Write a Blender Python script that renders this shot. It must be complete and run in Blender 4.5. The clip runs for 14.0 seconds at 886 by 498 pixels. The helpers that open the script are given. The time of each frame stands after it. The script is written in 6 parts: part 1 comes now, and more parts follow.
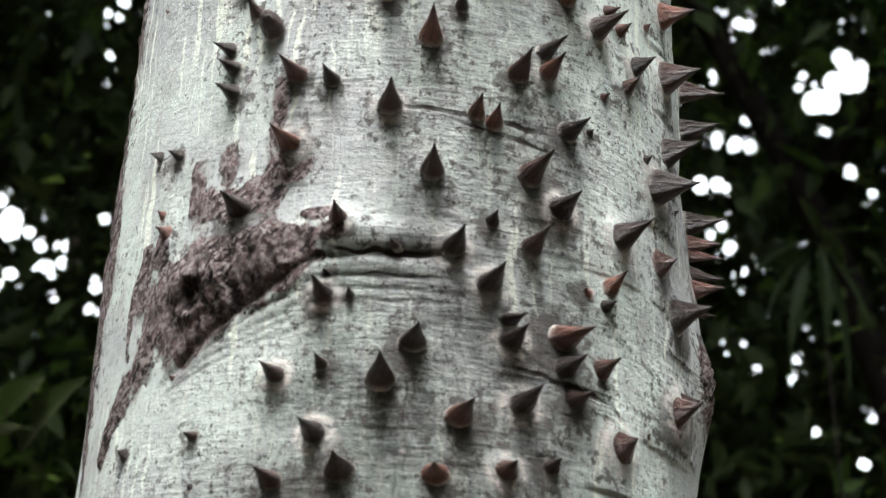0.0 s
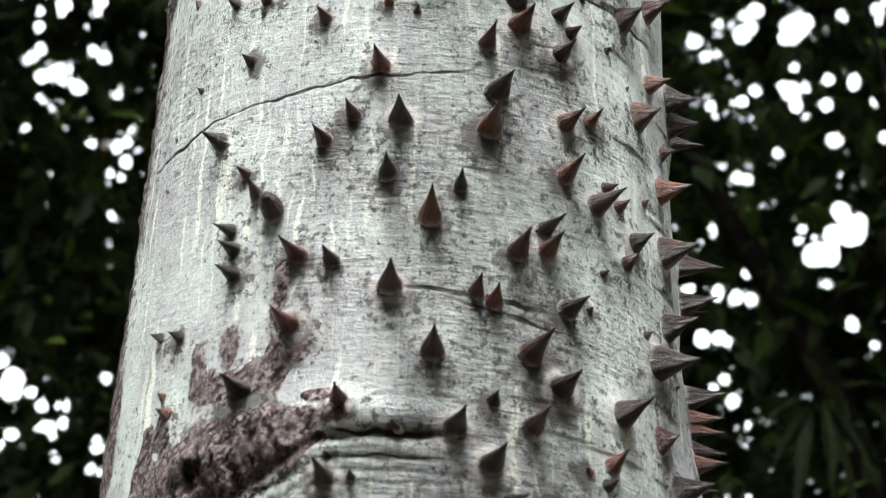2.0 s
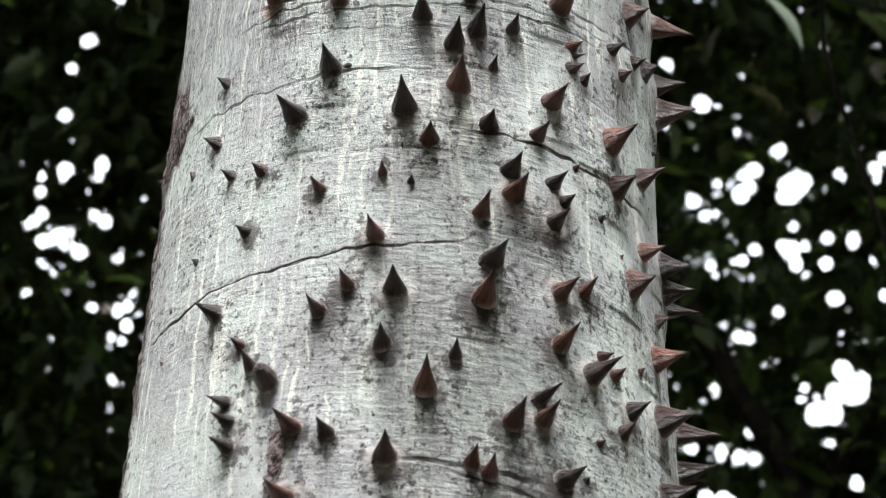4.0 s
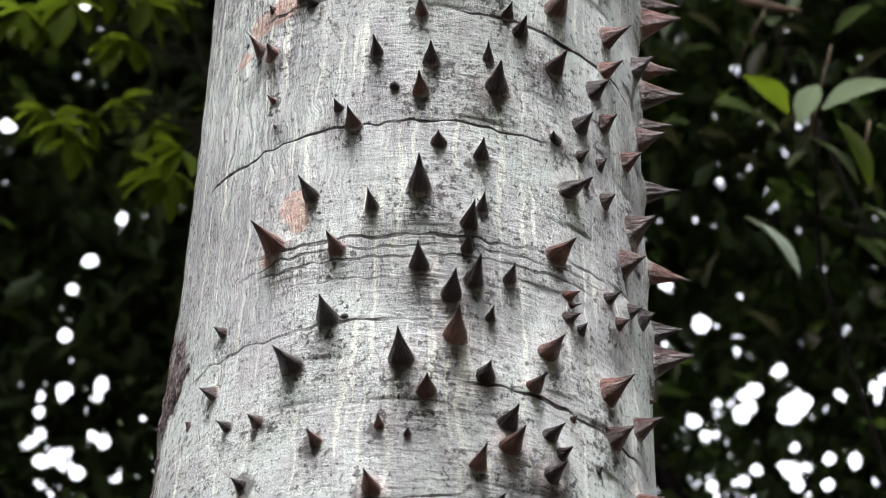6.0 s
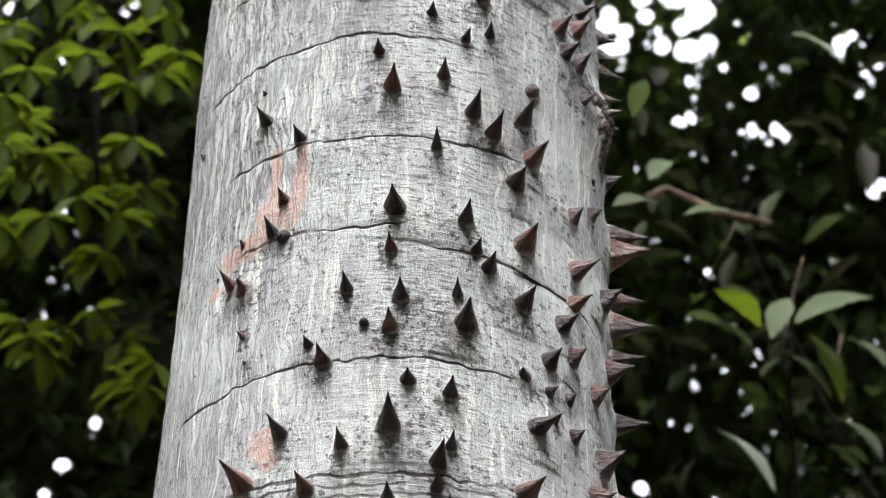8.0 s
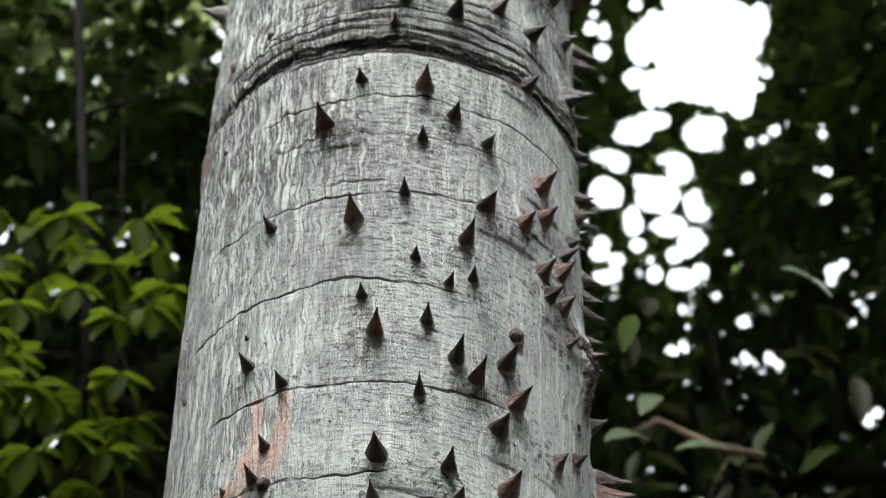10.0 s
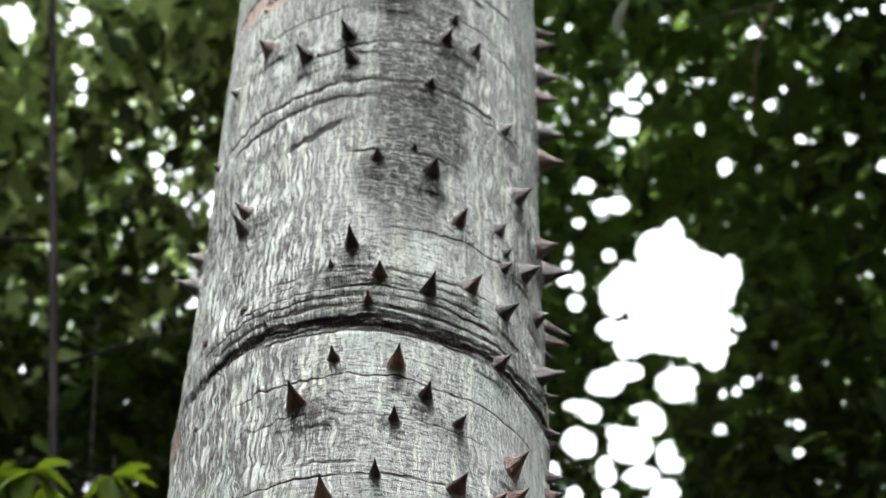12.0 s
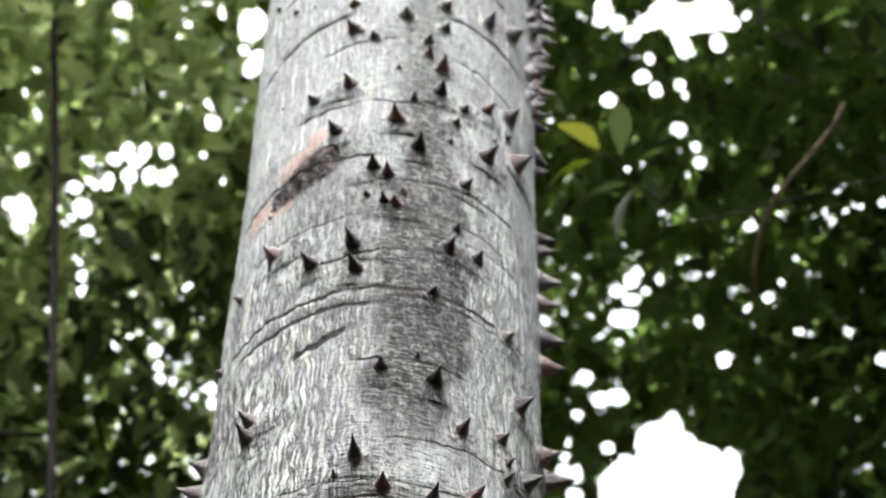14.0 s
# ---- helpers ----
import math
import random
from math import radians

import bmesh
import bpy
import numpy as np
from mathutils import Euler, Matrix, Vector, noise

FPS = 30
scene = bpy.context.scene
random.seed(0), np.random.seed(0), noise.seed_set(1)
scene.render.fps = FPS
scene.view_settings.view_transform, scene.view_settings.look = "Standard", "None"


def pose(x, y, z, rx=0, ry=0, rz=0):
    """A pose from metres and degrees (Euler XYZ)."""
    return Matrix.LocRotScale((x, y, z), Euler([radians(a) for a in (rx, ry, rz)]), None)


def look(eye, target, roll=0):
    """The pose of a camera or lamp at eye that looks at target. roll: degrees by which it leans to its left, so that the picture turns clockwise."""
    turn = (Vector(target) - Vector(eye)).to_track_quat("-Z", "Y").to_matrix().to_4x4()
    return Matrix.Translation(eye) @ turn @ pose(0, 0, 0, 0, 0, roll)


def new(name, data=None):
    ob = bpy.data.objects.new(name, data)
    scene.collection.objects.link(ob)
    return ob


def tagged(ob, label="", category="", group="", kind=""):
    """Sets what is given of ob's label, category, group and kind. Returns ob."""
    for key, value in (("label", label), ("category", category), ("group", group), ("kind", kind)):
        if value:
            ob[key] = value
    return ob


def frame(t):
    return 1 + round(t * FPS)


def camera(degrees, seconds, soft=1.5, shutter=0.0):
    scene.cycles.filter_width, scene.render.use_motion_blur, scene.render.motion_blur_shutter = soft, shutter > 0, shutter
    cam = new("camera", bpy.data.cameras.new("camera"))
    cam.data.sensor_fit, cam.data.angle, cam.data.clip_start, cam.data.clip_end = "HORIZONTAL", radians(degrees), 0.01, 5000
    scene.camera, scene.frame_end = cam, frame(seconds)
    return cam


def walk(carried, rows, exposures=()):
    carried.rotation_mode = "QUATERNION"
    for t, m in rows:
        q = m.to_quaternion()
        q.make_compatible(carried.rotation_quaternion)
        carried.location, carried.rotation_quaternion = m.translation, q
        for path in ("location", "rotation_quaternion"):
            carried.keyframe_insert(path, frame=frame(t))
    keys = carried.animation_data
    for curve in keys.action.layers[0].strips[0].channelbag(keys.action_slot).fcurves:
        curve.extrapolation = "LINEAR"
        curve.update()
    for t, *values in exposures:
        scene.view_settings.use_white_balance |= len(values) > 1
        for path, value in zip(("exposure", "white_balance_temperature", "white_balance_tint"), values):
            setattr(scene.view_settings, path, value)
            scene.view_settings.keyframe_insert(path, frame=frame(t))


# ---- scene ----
cam = camera(22.814, 14.0, soft=1.0)
cam.data.dof.use_dof = True
cam.data.dof.focus_distance = 2.0
cam.data.dof.aperture_fstop = 11.0
PATH = [
    (0, look((0.0001, 0.0384, 1.4999), (0.0316, 1.9015, 2.2263), 3.15)),
    (0.5, look((0.0031, 0.0313, 1.5124), (0.0285, 1.8811, 2.2722), 2.85)),
    (1, look((0.0022, 0.0329, 1.5108), (0.0274, 1.8788, 2.2805), 2.79)),
    (1.5, look((0.0021, 0.0320, 1.5172), (0.0259, 1.8575, 2.3337), 2.79)),
    (2, look((0.0003, 0.0316, 1.5200), (0.0222, 1.8404, 2.3731), 2.70)),
    (2.5, look((-0.0022, 0.0340, 1.5242), (0.0189, 1.8250, 2.4141), 2.43)),
    (2.7, look((-0.0009, 0.0326, 1.5260), (0.0193, 1.8217, 2.4198), 2.48)),
    (4.8, look((0.0065, 0.0343, 1.5389), (0.0150, 1.7368, 2.5883), 2.36)),
    (5, look((0.0031, 0.0339, 1.5436), (0.0131, 1.7277, 2.6071), 2.48)),
    (5.5, look((0.0025, 0.0278, 1.5511), (0.0105, 1.6883, 2.6659), 2.34)),
    (6, look((0.0075, 0.0233, 1.5609), (0.0113, 1.6623, 2.7071), 2.53)),
    (6.5, look((0.0082, 0.0168, 1.5718), (0.0186, 1.6288, 2.7556), 2.17)),
    (7, look((0.0046, 0.0075, 1.5810), (0.0162, 1.5885, 2.8060), 2.22)),
    (7.5, look((0.0066, 0.0049, 1.5853), (0.0219, 1.5674, 2.8337), 2.16)),
    (8, look((0.0116, 0.0027, 1.5915), (0.0295, 1.5327, 2.8794), 2.12)),
    (8.2, look((0.0159, 0.0027, 1.5948), (0.0358, 1.5133, 2.9055), 2.08)),
    (10.3, look((0.0239, 0.0040, 1.6277), (0.0348, 1.3726, 3.0860), 2.23)),
    (10.5, look((0.0244, -0.0077, 1.6327), (0.0370, 1.3431, 3.1075), 2.44)),
    (11, look((0.0068, -0.0175, 1.6418), (0.0251, 1.2791, 3.1645), 2.98)),
    (11.5, look((0.0170, -0.0224, 1.6487), (0.0341, 1.2334, 3.2052), 2.67)),
    (12, look((0.0233, -0.0268, 1.6519), (0.0492, 1.1983, 3.2325), 2.25)),
    (12.5, look((0.0211, -0.0327, 1.6546), (0.0445, 1.1592, 3.2604), 2.15)),
    (13, look((0.0184, -0.0417, 1.6604), (0.0405, 1.1086, 3.2963), 2.36)),
    (13.5, look((0.0160, -0.0516, 1.6618), (0.0362, 1.0616, 3.3232), 2.53)),
    (14, look((0.0146, -0.0533, 1.6639), (0.0331, 1.0344, 3.3422), 2.63)),
]
walk(cam, PATH, [(0.0, 3.12, 6500, 9), (2.5, 3.12, 6500, 9), (5.0, 3.02, 6500, 16), (8.0, 3.16, 6500, 18), (11.0, 2.64, 6500, 7), (12.5, 3.14, 6500, 8), (14.0, 3.14, 6500, 13)])

# ---- sky and sun: a bright, thinly overcast day ----
world = bpy.data.worlds.new("sky")
scene.world = world
world.use_nodes = True
wt = world.node_tree
sky = wt.nodes.new("ShaderNodeTexSky")
sky.sky_type, sky.sun_disc = "NISHITA", False
sky.sun_elevation, sky.sun_rotation = radians(68), radians(201)
sky.air_density, sky.dust_density = 1.0, 4.0
pale = wt.nodes.new("ShaderNodeHueSaturation")
pale.inputs["Saturation"].default_value = 0.25
wt.links.new(sky.outputs[0], pale.inputs["Color"])
wt.links.new(pale.outputs[0], wt.nodes["Background"].inputs[0])
wt.nodes["Background"].inputs[1].default_value = 0.15
sun = new("sun", bpy.data.lights.new("sun", "SUN"))
sun.data.energy, sun.data.angle, sun.data.color = 0.5, radians(60), (1.0, 0.97, 0.93)
sun.matrix_world = look((-1.6, -4.2, 13.0), (0, 0, 0))


# ---- materials ----
class Nodes:
    """Short hand for building a node material."""

    def __init__(self, name, rough=0.8):
        self.mat = bpy.data.materials.new(name)
        self.mat.use_nodes = True
        self.t = self.mat.node_tree
        self.bsdf = self.t.nodes["Principled BSDF"]
        self.bsdf.inputs["Roughness"].default_value = rough

    def put(self, kind, **values):
        n = self.t.nodes.new(kind)
        for key, value in values.items():
            n.inputs[key.replace("_", " ")].default_value = value
        return n

    def join(self, a, b):
        self.t.links.new(a, b)

    def attr(self, name):
        n = self.t.nodes.new("ShaderNodeAttribute")
        n.attribute_name = name
        return n

    def scaled(self, vec, by, shift=(0, 0, 0)):
        n = self.t.nodes.new("ShaderNodeMapping")
        n.inputs["Scale"].default_value, n.inputs["Location"].default_value = by, shift
        self.join(vec, n.inputs["Vector"])
        return n.outputs[0]

    def noise(self, vec, scale, detail=4.0, rough=0.55):
        n = self.put("ShaderNodeTexNoise", Scale=scale, Detail=detail, Roughness=rough)
        self.join(vec, n.inputs["Vector"])
        return n.outputs[0]

    def span(self, value, low, high, a=0.0, b=1.0):
        n = self.t.nodes.new("ShaderNodeMapRange")
        n.interpolation_type = "SMOOTHSTEP"
        for i, v in enumerate((low, high, a, b)):
            n.inputs[i + 1].default_value = v
        self.join(value, n.inputs[0])
        return n.outputs[0]

    def calc(self, what, a, b):
        n = self.t.nodes.new("ShaderNodeMath")
        n.operation = what
        n.use_clamp = what in ("MULTIPLY", "ADD")
        for i, v in enumerate((a, b)):
            if isinstance(v, (int, float)):
                n.inputs[i].default_value = v
            else:
                self.join(v, n.inputs[i])
        return n.outputs[0]

    def mix(self, fac, a, b, blend="MIX"):
        n = self.t.nodes.new("ShaderNodeMix")
        n.data_type, n.blend_type = "RGBA", blend
        for i, v in ((0, fac), (6, a), (7, b)):
            if isinstance(v, (int, float)):
                n.inputs[i].default_value = v
            elif isinstance(v, tuple):
                n.inputs[i].default_value = (*v, 1.0)
            else:
                self.join(v, n.inputs[i])
        return n.outputs[2]

    def bump(self, height, distance, strength=1.0, after=None):
        n = self.put("ShaderNodeBump", Strength=strength, Distance=distance)
        self.join(height, n.inputs["Height"])
        if after is not None:
            self.join(after, n.inputs["Normal"])
        return n.outputs[0]

    def done(self, colour=None, normal=None, rough=None):
        for v, key in ((colour, "Base Color"), (normal, "Normal"), (rough, "Roughness")):
            if v is not None:
                self.join(v, self.bsdf.inputs[key])
        return self.mat


def bark_material():
    n = Nodes("pale_bark", 0.72)
    n.bsdf.inputs["Specular IOR Level"].default_value = 0.12
    at = n.attr("bark").outputs["Vector"]
    scab, pink, crack, stain, rough, ring, force, upright, check, grime_shade, torn, collar = (n.attr(k).outputs["Fac"] for k in ("scab", "pink", "crack", "stain", "coarse", "ring", "force", "upright", "check", "grime_shade", "torn", "collar"))
    # a wandering shift, so that the upright streaks waver
    wander = n.put("ShaderNodeVectorMath")
    wander.operation = "MULTIPLY_ADD"
    drift = n.put("ShaderNodeTexNoise", Scale=1.0, Detail=4.0)
    n.join(n.scaled(at, (24, 30, 1)), drift.inputs["Vector"])
    n.join(drift.outputs["Color"], wander.inputs[0])
    wander.inputs[1].default_value = (0.018, 0.0, 0.0)
    n.join(at, wander.inputs[2])
    w = wander.outputs[0]
    # mottled ground colour: greenish pale and purplish grey clouds
    cloud = n.noise(n.scaled(at, (1, 0.62, 1), (6, 2, 0)), 8, 7, 0.62)
    patch = n.noise(n.scaled(at, (1, 0.7, 1)), 28, 8, 0.68)
    where = n.noise(n.scaled(at, (6, 7, 1), (1, 4, 0)), 1.0, 5, 0.65)
    grit = n.noise(n.scaled(at, (1, 0.8, 1)), 150, 6, 0.78)
    base = n.mix(n.span(cloud, 0.40, 0.60), (0.545, 0.628, 0.600), (0.430, 0.462, 0.470))
    base = n.mix(n.span(patch, 0.50, 0.64, 0, 0.55), base, (0.36, 0.355, 0.36))
    base = n.mix(n.span(n.noise(at, 60, 6, 0.7), 0.5, 0.7, 0, 0.45), base, (0.65, 0.68, 0.65))
    base = n.mix(n.calc("MULTIPLY", n.span(grit, 0.54, 0.595), n.span(where, 0.40, 0.62, 0.12, 0.95)), base, (0.122, 0.122, 0.118))
    # rough bark higher up: pale upright ridges parted by thin dark gaps
    block = n.noise(n.scaled(w, (145, 14, 1), (5, 1, 0)), 1.0, 4, 0.55)
    part_line = n.calc("ABSOLUTE", n.calc("SUBTRACT", block, 0.5), 0.0)
    chips = n.noise(n.scaled(at, (120, 60, 1), (3, 3, 0)), 1.0, 4, 0.65)
    gap = n.calc("MULTIPLY", n.span(part_line, 0.062, 0.018), n.calc("MULTIPLY", rough, n.span(chips, 0.32, 0.54, 0.35, 1.0)))
    crest = n.calc("MULTIPLY", n.span(part_line, 0.055, 0.12), n.calc("MULTIPLY", rough, 0.9))
    base = n.mix(crest, base, (0.67, 0.73, 0.70))
    base = n.mix(n.calc("MULTIPLY", rough, n.span(chips, 0.57, 0.67, 0, 0.5)), base, (0.24, 0.235, 0.23))
    base = n.mix(gap, base, (0.105, 0.10, 0.097))
    # upright pale streaks, thin and long
    thin = n.noise(n.scaled(w, (130, 5.0, 1)), 1.0, 3, 0.5)
    gate = n.noise(n.scaled(at, (18, 9, 1), (3, 8, 0)), 1.0, 3)
    streak = n.calc("MULTIPLY", n.span(thin, 0.565, 0.635), n.span(gate, 0.36, 0.54, 0.15, 0.85))
    base = n.mix(streak, base, (0.76, 0.82, 0.73))
    # upright darker seams between them
    seam = n.noise(n.scaled(w, (210, 14, 1), (9, 2, 0)), 1.0, 5, 0.68)
    base = n.mix(n.calc("MULTIPLY", n.span(seam, 0.57, 0.66, 0, 0.7), upright), base, (0.20, 0.19, 0.19))
    # short level checks across the bark
    level = n.noise(n.scaled(w, (54, 235, 1)), 1.0, 5, 0.70)
    checks = n.calc("MULTIPLY", n.span(level, 0.535, 0.60), n.calc("ADD", n.span(where, 0.54, 0.68, 0, 0.55), check))
    base = n.mix(n.calc("MULTIPLY", checks, 0.85), base, (0.115, 0.104, 0.10))
    base = n.mix(n.calc("MULTIPLY", check, n.span(level, 0.475, 0.41, 0, 0.65)), base, (0.70, 0.76, 0.72))
    # dark specks
    specks = n.noise(n.scaled(at, (1.2, 0.6, 1), (2, 2, 0)), 190, 5, 0.7)
    base = n.mix(n.calc("MULTIPLY", n.span(specks, 0.60, 0.65), n.span(where, 0.36, 0.60, 0.25, 1.0)), base, (0.052, 0.049, 0.047))
    # weathered, brownish stains, and grime with painted contact shade round the spines' feet
    blotch = n.noise(n.scaled(at, (1.3, 0.9, 1)), 62, 8, 0.80)
    base = n.mix(n.calc("MULTIPLY", stain, n.span(blotch, 0.38, 0.52, 0.38, 1.0)), base, (0.10, 0.10, 0.097), "MULTIPLY")
    base = n.mix(n.calc("MULTIPLY", stain, n.span(level, 0.47, 0.42, 0, 0.62)), base, (0.40, 0.42, 0.40))
    base = n.mix(n.calc("MULTIPLY", stain, n.span(seam, 0.55, 0.63, 0, 0.7)), base, (0.040, 0.038, 0.036))
    smear = n.noise(n.scaled(at, (1.0, 0.9, 1), (4, 1, 0)), 110, 6, 0.75)
    grime_shaded = n.span(n.calc("ADD", grime_shade, n.calc("MULTIPLY", n.calc("SUBTRACT", smear, 0.5), 5.5)), 0.50, 0.85, 0, 0.85)
    base = n.mix(grime_shaded, base, (0.074, 0.068, 0.066))
    base = n.mix(n.calc("MULTIPLY", collar, n.span(smear, 0.40, 0.56, 0.0, 0.85)), base, (0.68, 0.65, 0.62))
    # peeled, pinkish places
    flake = n.noise(at, 95, 6, 0.75)
    peel = n.span(n.calc("ADD", pink, n.calc("MULTIPLY", n.calc("SUBTRACT", flake, 0.5), 2.6)), 0.36, 0.85, 0, 0.6)
    base = n.mix(peel, base, n.mix(n.span(flake, 0.4, 0.62), (0.58, 0.30, 0.20), (0.62, 0.50, 0.43)))
    # brown scabs: ragged flakes, dark between, with pale chips
    fray = n.noise(n.scaled(at, (1.4, 0.9, 1)), 75, 8, 0.85)
    edge = n.calc("ADD", scab, n.calc("MULTIPLY", n.calc("SUBTRACT", fray, 0.5), 4.0))
    scale = n.noise(n.scaled(at, (1.2, 0.7, 1)), 85, 7, 0.8)
    chip = n.noise(n.scaled(at, (1.0, 0.8, 1), (7, 5, 0)), 210, 4, 0.7)
    scabby = n.mix(n.span(scale, 0.43, 0.55), (0.026, 0.018, 0.020), (0.265, 0.195, 0.197))
    scabby = n.mix(n.span(patch, 0.46, 0.60, 0, 0.6), scabby, (0.26, 0.195, 0.195))
    scabby = n.mix(n.span(chip, 0.50, 0.55, 0, 0.9), scabby, (0.54, 0.49, 0.485))
    slope = n.t.nodes.new("ShaderNodeMapping")
    slope.inputs["Rotation"].default_value = (0, 0, radians(-52))
    n.join(at, slope.inputs["Vector"])
    fibre = n.noise(n.scaled(slope.outputs[0], (75, 200, 1), (2, 6, 0)), 1.0, 6, 0.72)
    scabby = n.mix(n.calc("MULTIPLY", n.span(fibre, 0.50, 0.43, 0, 0.95), n.span(patch, 0.58, 0.46, 0.25, 1.0)), scabby, (0.020, 0.014, 0.015))
    scabby = n.mix(n.span(fibre, 0.55, 0.62, 0, 0.75), scabby, (0.44, 0.38, 0.375))
    scabmask = n.span(edge, 0.42, 0.50)
    base = n.mix(scabmask, base, scabby)
    base = n.mix(n.calc("MULTIPLY", torn, n.span(scale, 0.62, 0.40, 0.3, 1.0)), base, (0.014, 0.009, 0.010))
    # cracks and growth rings
    broken = n.noise(n.scaled(at, (70, 45, 1)), 1.0, 5, 0.7)
    base = n.mix(n.calc("MULTIPLY", crack, n.span(broken, 0.3, 0.55, 0.6, 1.0)), base, (0.022, 0.018, 0.016))
    jag = n.calc("ADD", n.calc("SQRT", ring, 0.0), n.calc("MULTIPLY", n.calc("SUBTRACT", broken, 0.5), 1.6))
    cut = n.calc("MULTIPLY", n.span(jag, 0.85, 0.45), force)
    base = n.mix(cut, base, (0.026, 0.021, 0.019))
    h = n.bump(thin, 0.0016, 0.5)
    h = n.bump(seam, 0.004, 0.5, h)
    h = n.bump(n.calc("MULTIPLY", level, n.calc("ADD", n.span(where, 0.45, 0.66, 0.25, 0.9), check)), 0.0065, 0.85, h)
    h = n.bump(grit, 0.0030, 0.6, h)
    h = n.bump(patch, 0.006, 0.5, h)
    h = n.bump(n.calc("MULTIPLY", n.span(part_line, 0.0, 0.09), rough), 0.006, 0.9, h)
    h = n.bump(n.calc("MULTIPLY", scale, scabmask), 0.014, 1.0, h)
    h = n.bump(n.calc("MULTIPLY", fibre, scabmask), 0.012, 1.0, h)
    h = n.bump(n.calc("SUBTRACT", 1.0, cut), 0.0025, 0.6, h)
    return n.done(base, h, n.span(grit, 0.3, 0.7, 0.6, 0.85))


def spine_material(joined=False):
    n = Nodes("far_spine_wood" if joined else "spine_wood", 0.42)
    n.bsdf.inputs["Specular IOR Level"].default_value = 0.55
    spot = n.t.nodes.new("ShaderNodeNewGeometry")
    place = spot.outputs["Position"]
    geo = n.scaled(place, (45, 45, 45)) if joined else n.t.nodes.new("ShaderNodeTexCoord").outputs["Object"]
    along = n.attr("along").outputs["Fac"]
    chance = spot.outputs["Random Per Island"] if joined else n.t.nodes.new("ShaderNodeObjectInfo").outputs["Random"]
    grain = n.noise(n.scaled(geo, (9, 9, 1.6)), 1.0, 5, 0.6)
    spots = n.noise(geo, 7, 5, 0.7)
    fresh = n.calc("MULTIPLY", n.span(chance, 0.25, 0.95), n.span(n.noise(place, 5.0, 2), 0.36, 0.60, 0.15, 1.0))
    brown = n.mix(fresh, (0.014, 0.0070, 0.0068), (0.215, 0.085, 0.058))
    brown = n.mix(n.span(grain, 0.42, 0.68, 0, 0.6), brown, (0.026, 0.012, 0.010))
    brown = n.mix(n.span(spots, 0.58, 0.75, 0, 0.5), brown, (0.085, 0.052, 0.045))
    foot = n.calc("MULTIPLY", n.span(along, 0.20, 0.02), n.span(spots, 0.36, 0.54, 0.1, 0.95))
    brown = n.mix(foot, brown, (0.50, 0.48, 0.45))
    brown = n.mix(n.span(along, 0.5, 0.92, 0, 0.85), brown, (0.016, 0.010, 0.010))
    return n.done(brown, n.bump(grain, 0.06, 0.5), n.span(spots, 0.3, 0.7, 0.26, 0.46))


def leaf_material(name, dark, light, back, gloss=0.12, clear=0.32):
    n = Nodes(name, 0.5)
    n.bsdf.inputs["Specular IOR Level"].default_value = gloss
    geo = n.t.nodes.new("ShaderNodeNewGeometry")
    pos = geo.outputs["Position"]
    colour = n.mix(geo.outputs["Random Per Island"], dark, light)
    colour = n.mix(n.span(n.noise(pos, 3.0, 4), 0.4, 0.7, 0, 0.6), colour, dark)
    colour = n.mix(n.span(n.noise(pos, 45, 4), 0.6, 0.75, 0, 0.35), colour, (0.12, 0.11, 0.04))
    thin = n.put("ShaderNodeBsdfTranslucent")
    n.join(n.mix(geo.outputs["Random Per Island"], back, light), thin.inputs[0])
    both = n.put("ShaderNodeMixShader", Fac=clear)
    n.join(n.bsdf.outputs[0], both.inputs[1])
    n.join(thin.outputs[0], both.inputs[2])
    n.join(both.outputs[0], n.t.nodes["Material Output"].inputs["Surface"])
    return n.done(colour)


def wood_material(name, dark, light, mossy=0.5):
    n = Nodes(name, 0.85)
    n.bsdf.inputs["Specular IOR Level"].default_value = 0.12
    geo = n.t.nodes.new("ShaderNodeTexCoord").outputs["Object"]
    ridge = n.noise(n.scaled(geo, (14, 14, 2)), 1.0, 6, 0.65)
    moss = n.noise(geo, 2.2, 5, 0.6)
    c = n.mix(n.span(ridge, 0.35, 0.65), dark, light)
    c = n.mix(n.span(moss, 0.5, 0.7, 0, mossy), c, (0.05, 0.06, 0.03))
    return n.done(c, n.bump(ridge, 0.02, 0.8))


def soil_material():
    n = Nodes("leaf_litter", 0.95)
    geo = n.t.nodes.new("ShaderNodeTexCoord").outputs["Object"]
    crumbs = n.noise(geo, 9, 8, 0.7)
    wide = n.noise(geo, 0.5, 5, 0.6)
    c = n.mix(n.span(crumbs, 0.35, 0.65), (0.035, 0.026, 0.018), (0.13, 0.09, 0.055))
    c = n.mix(n.span(wide, 0.5, 0.65, 0, 0.6), c, (0.05, 0.06, 0.025))
    return n.done(c, n.bump(crumbs, 0.03, 0.8))


BARK, SPINE, SOIL = bark_material(), spine_material(), soil_material()
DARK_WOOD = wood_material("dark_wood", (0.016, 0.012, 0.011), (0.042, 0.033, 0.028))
# dark_wood again, nearly black: shade among the leaves is put into the colour
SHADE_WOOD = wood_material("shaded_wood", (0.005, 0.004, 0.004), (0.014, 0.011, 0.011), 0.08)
BARK_PLAIN = wood_material("limb_bark", (0.30, 0.31, 0.29), (0.46, 0.48, 0.45))
TWIG_WOOD = wood_material("twig_wood", (0.12, 0.09, 0.07), (0.28, 0.21, 0.15))
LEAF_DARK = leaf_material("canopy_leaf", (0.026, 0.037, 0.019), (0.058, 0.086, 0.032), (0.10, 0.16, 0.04))
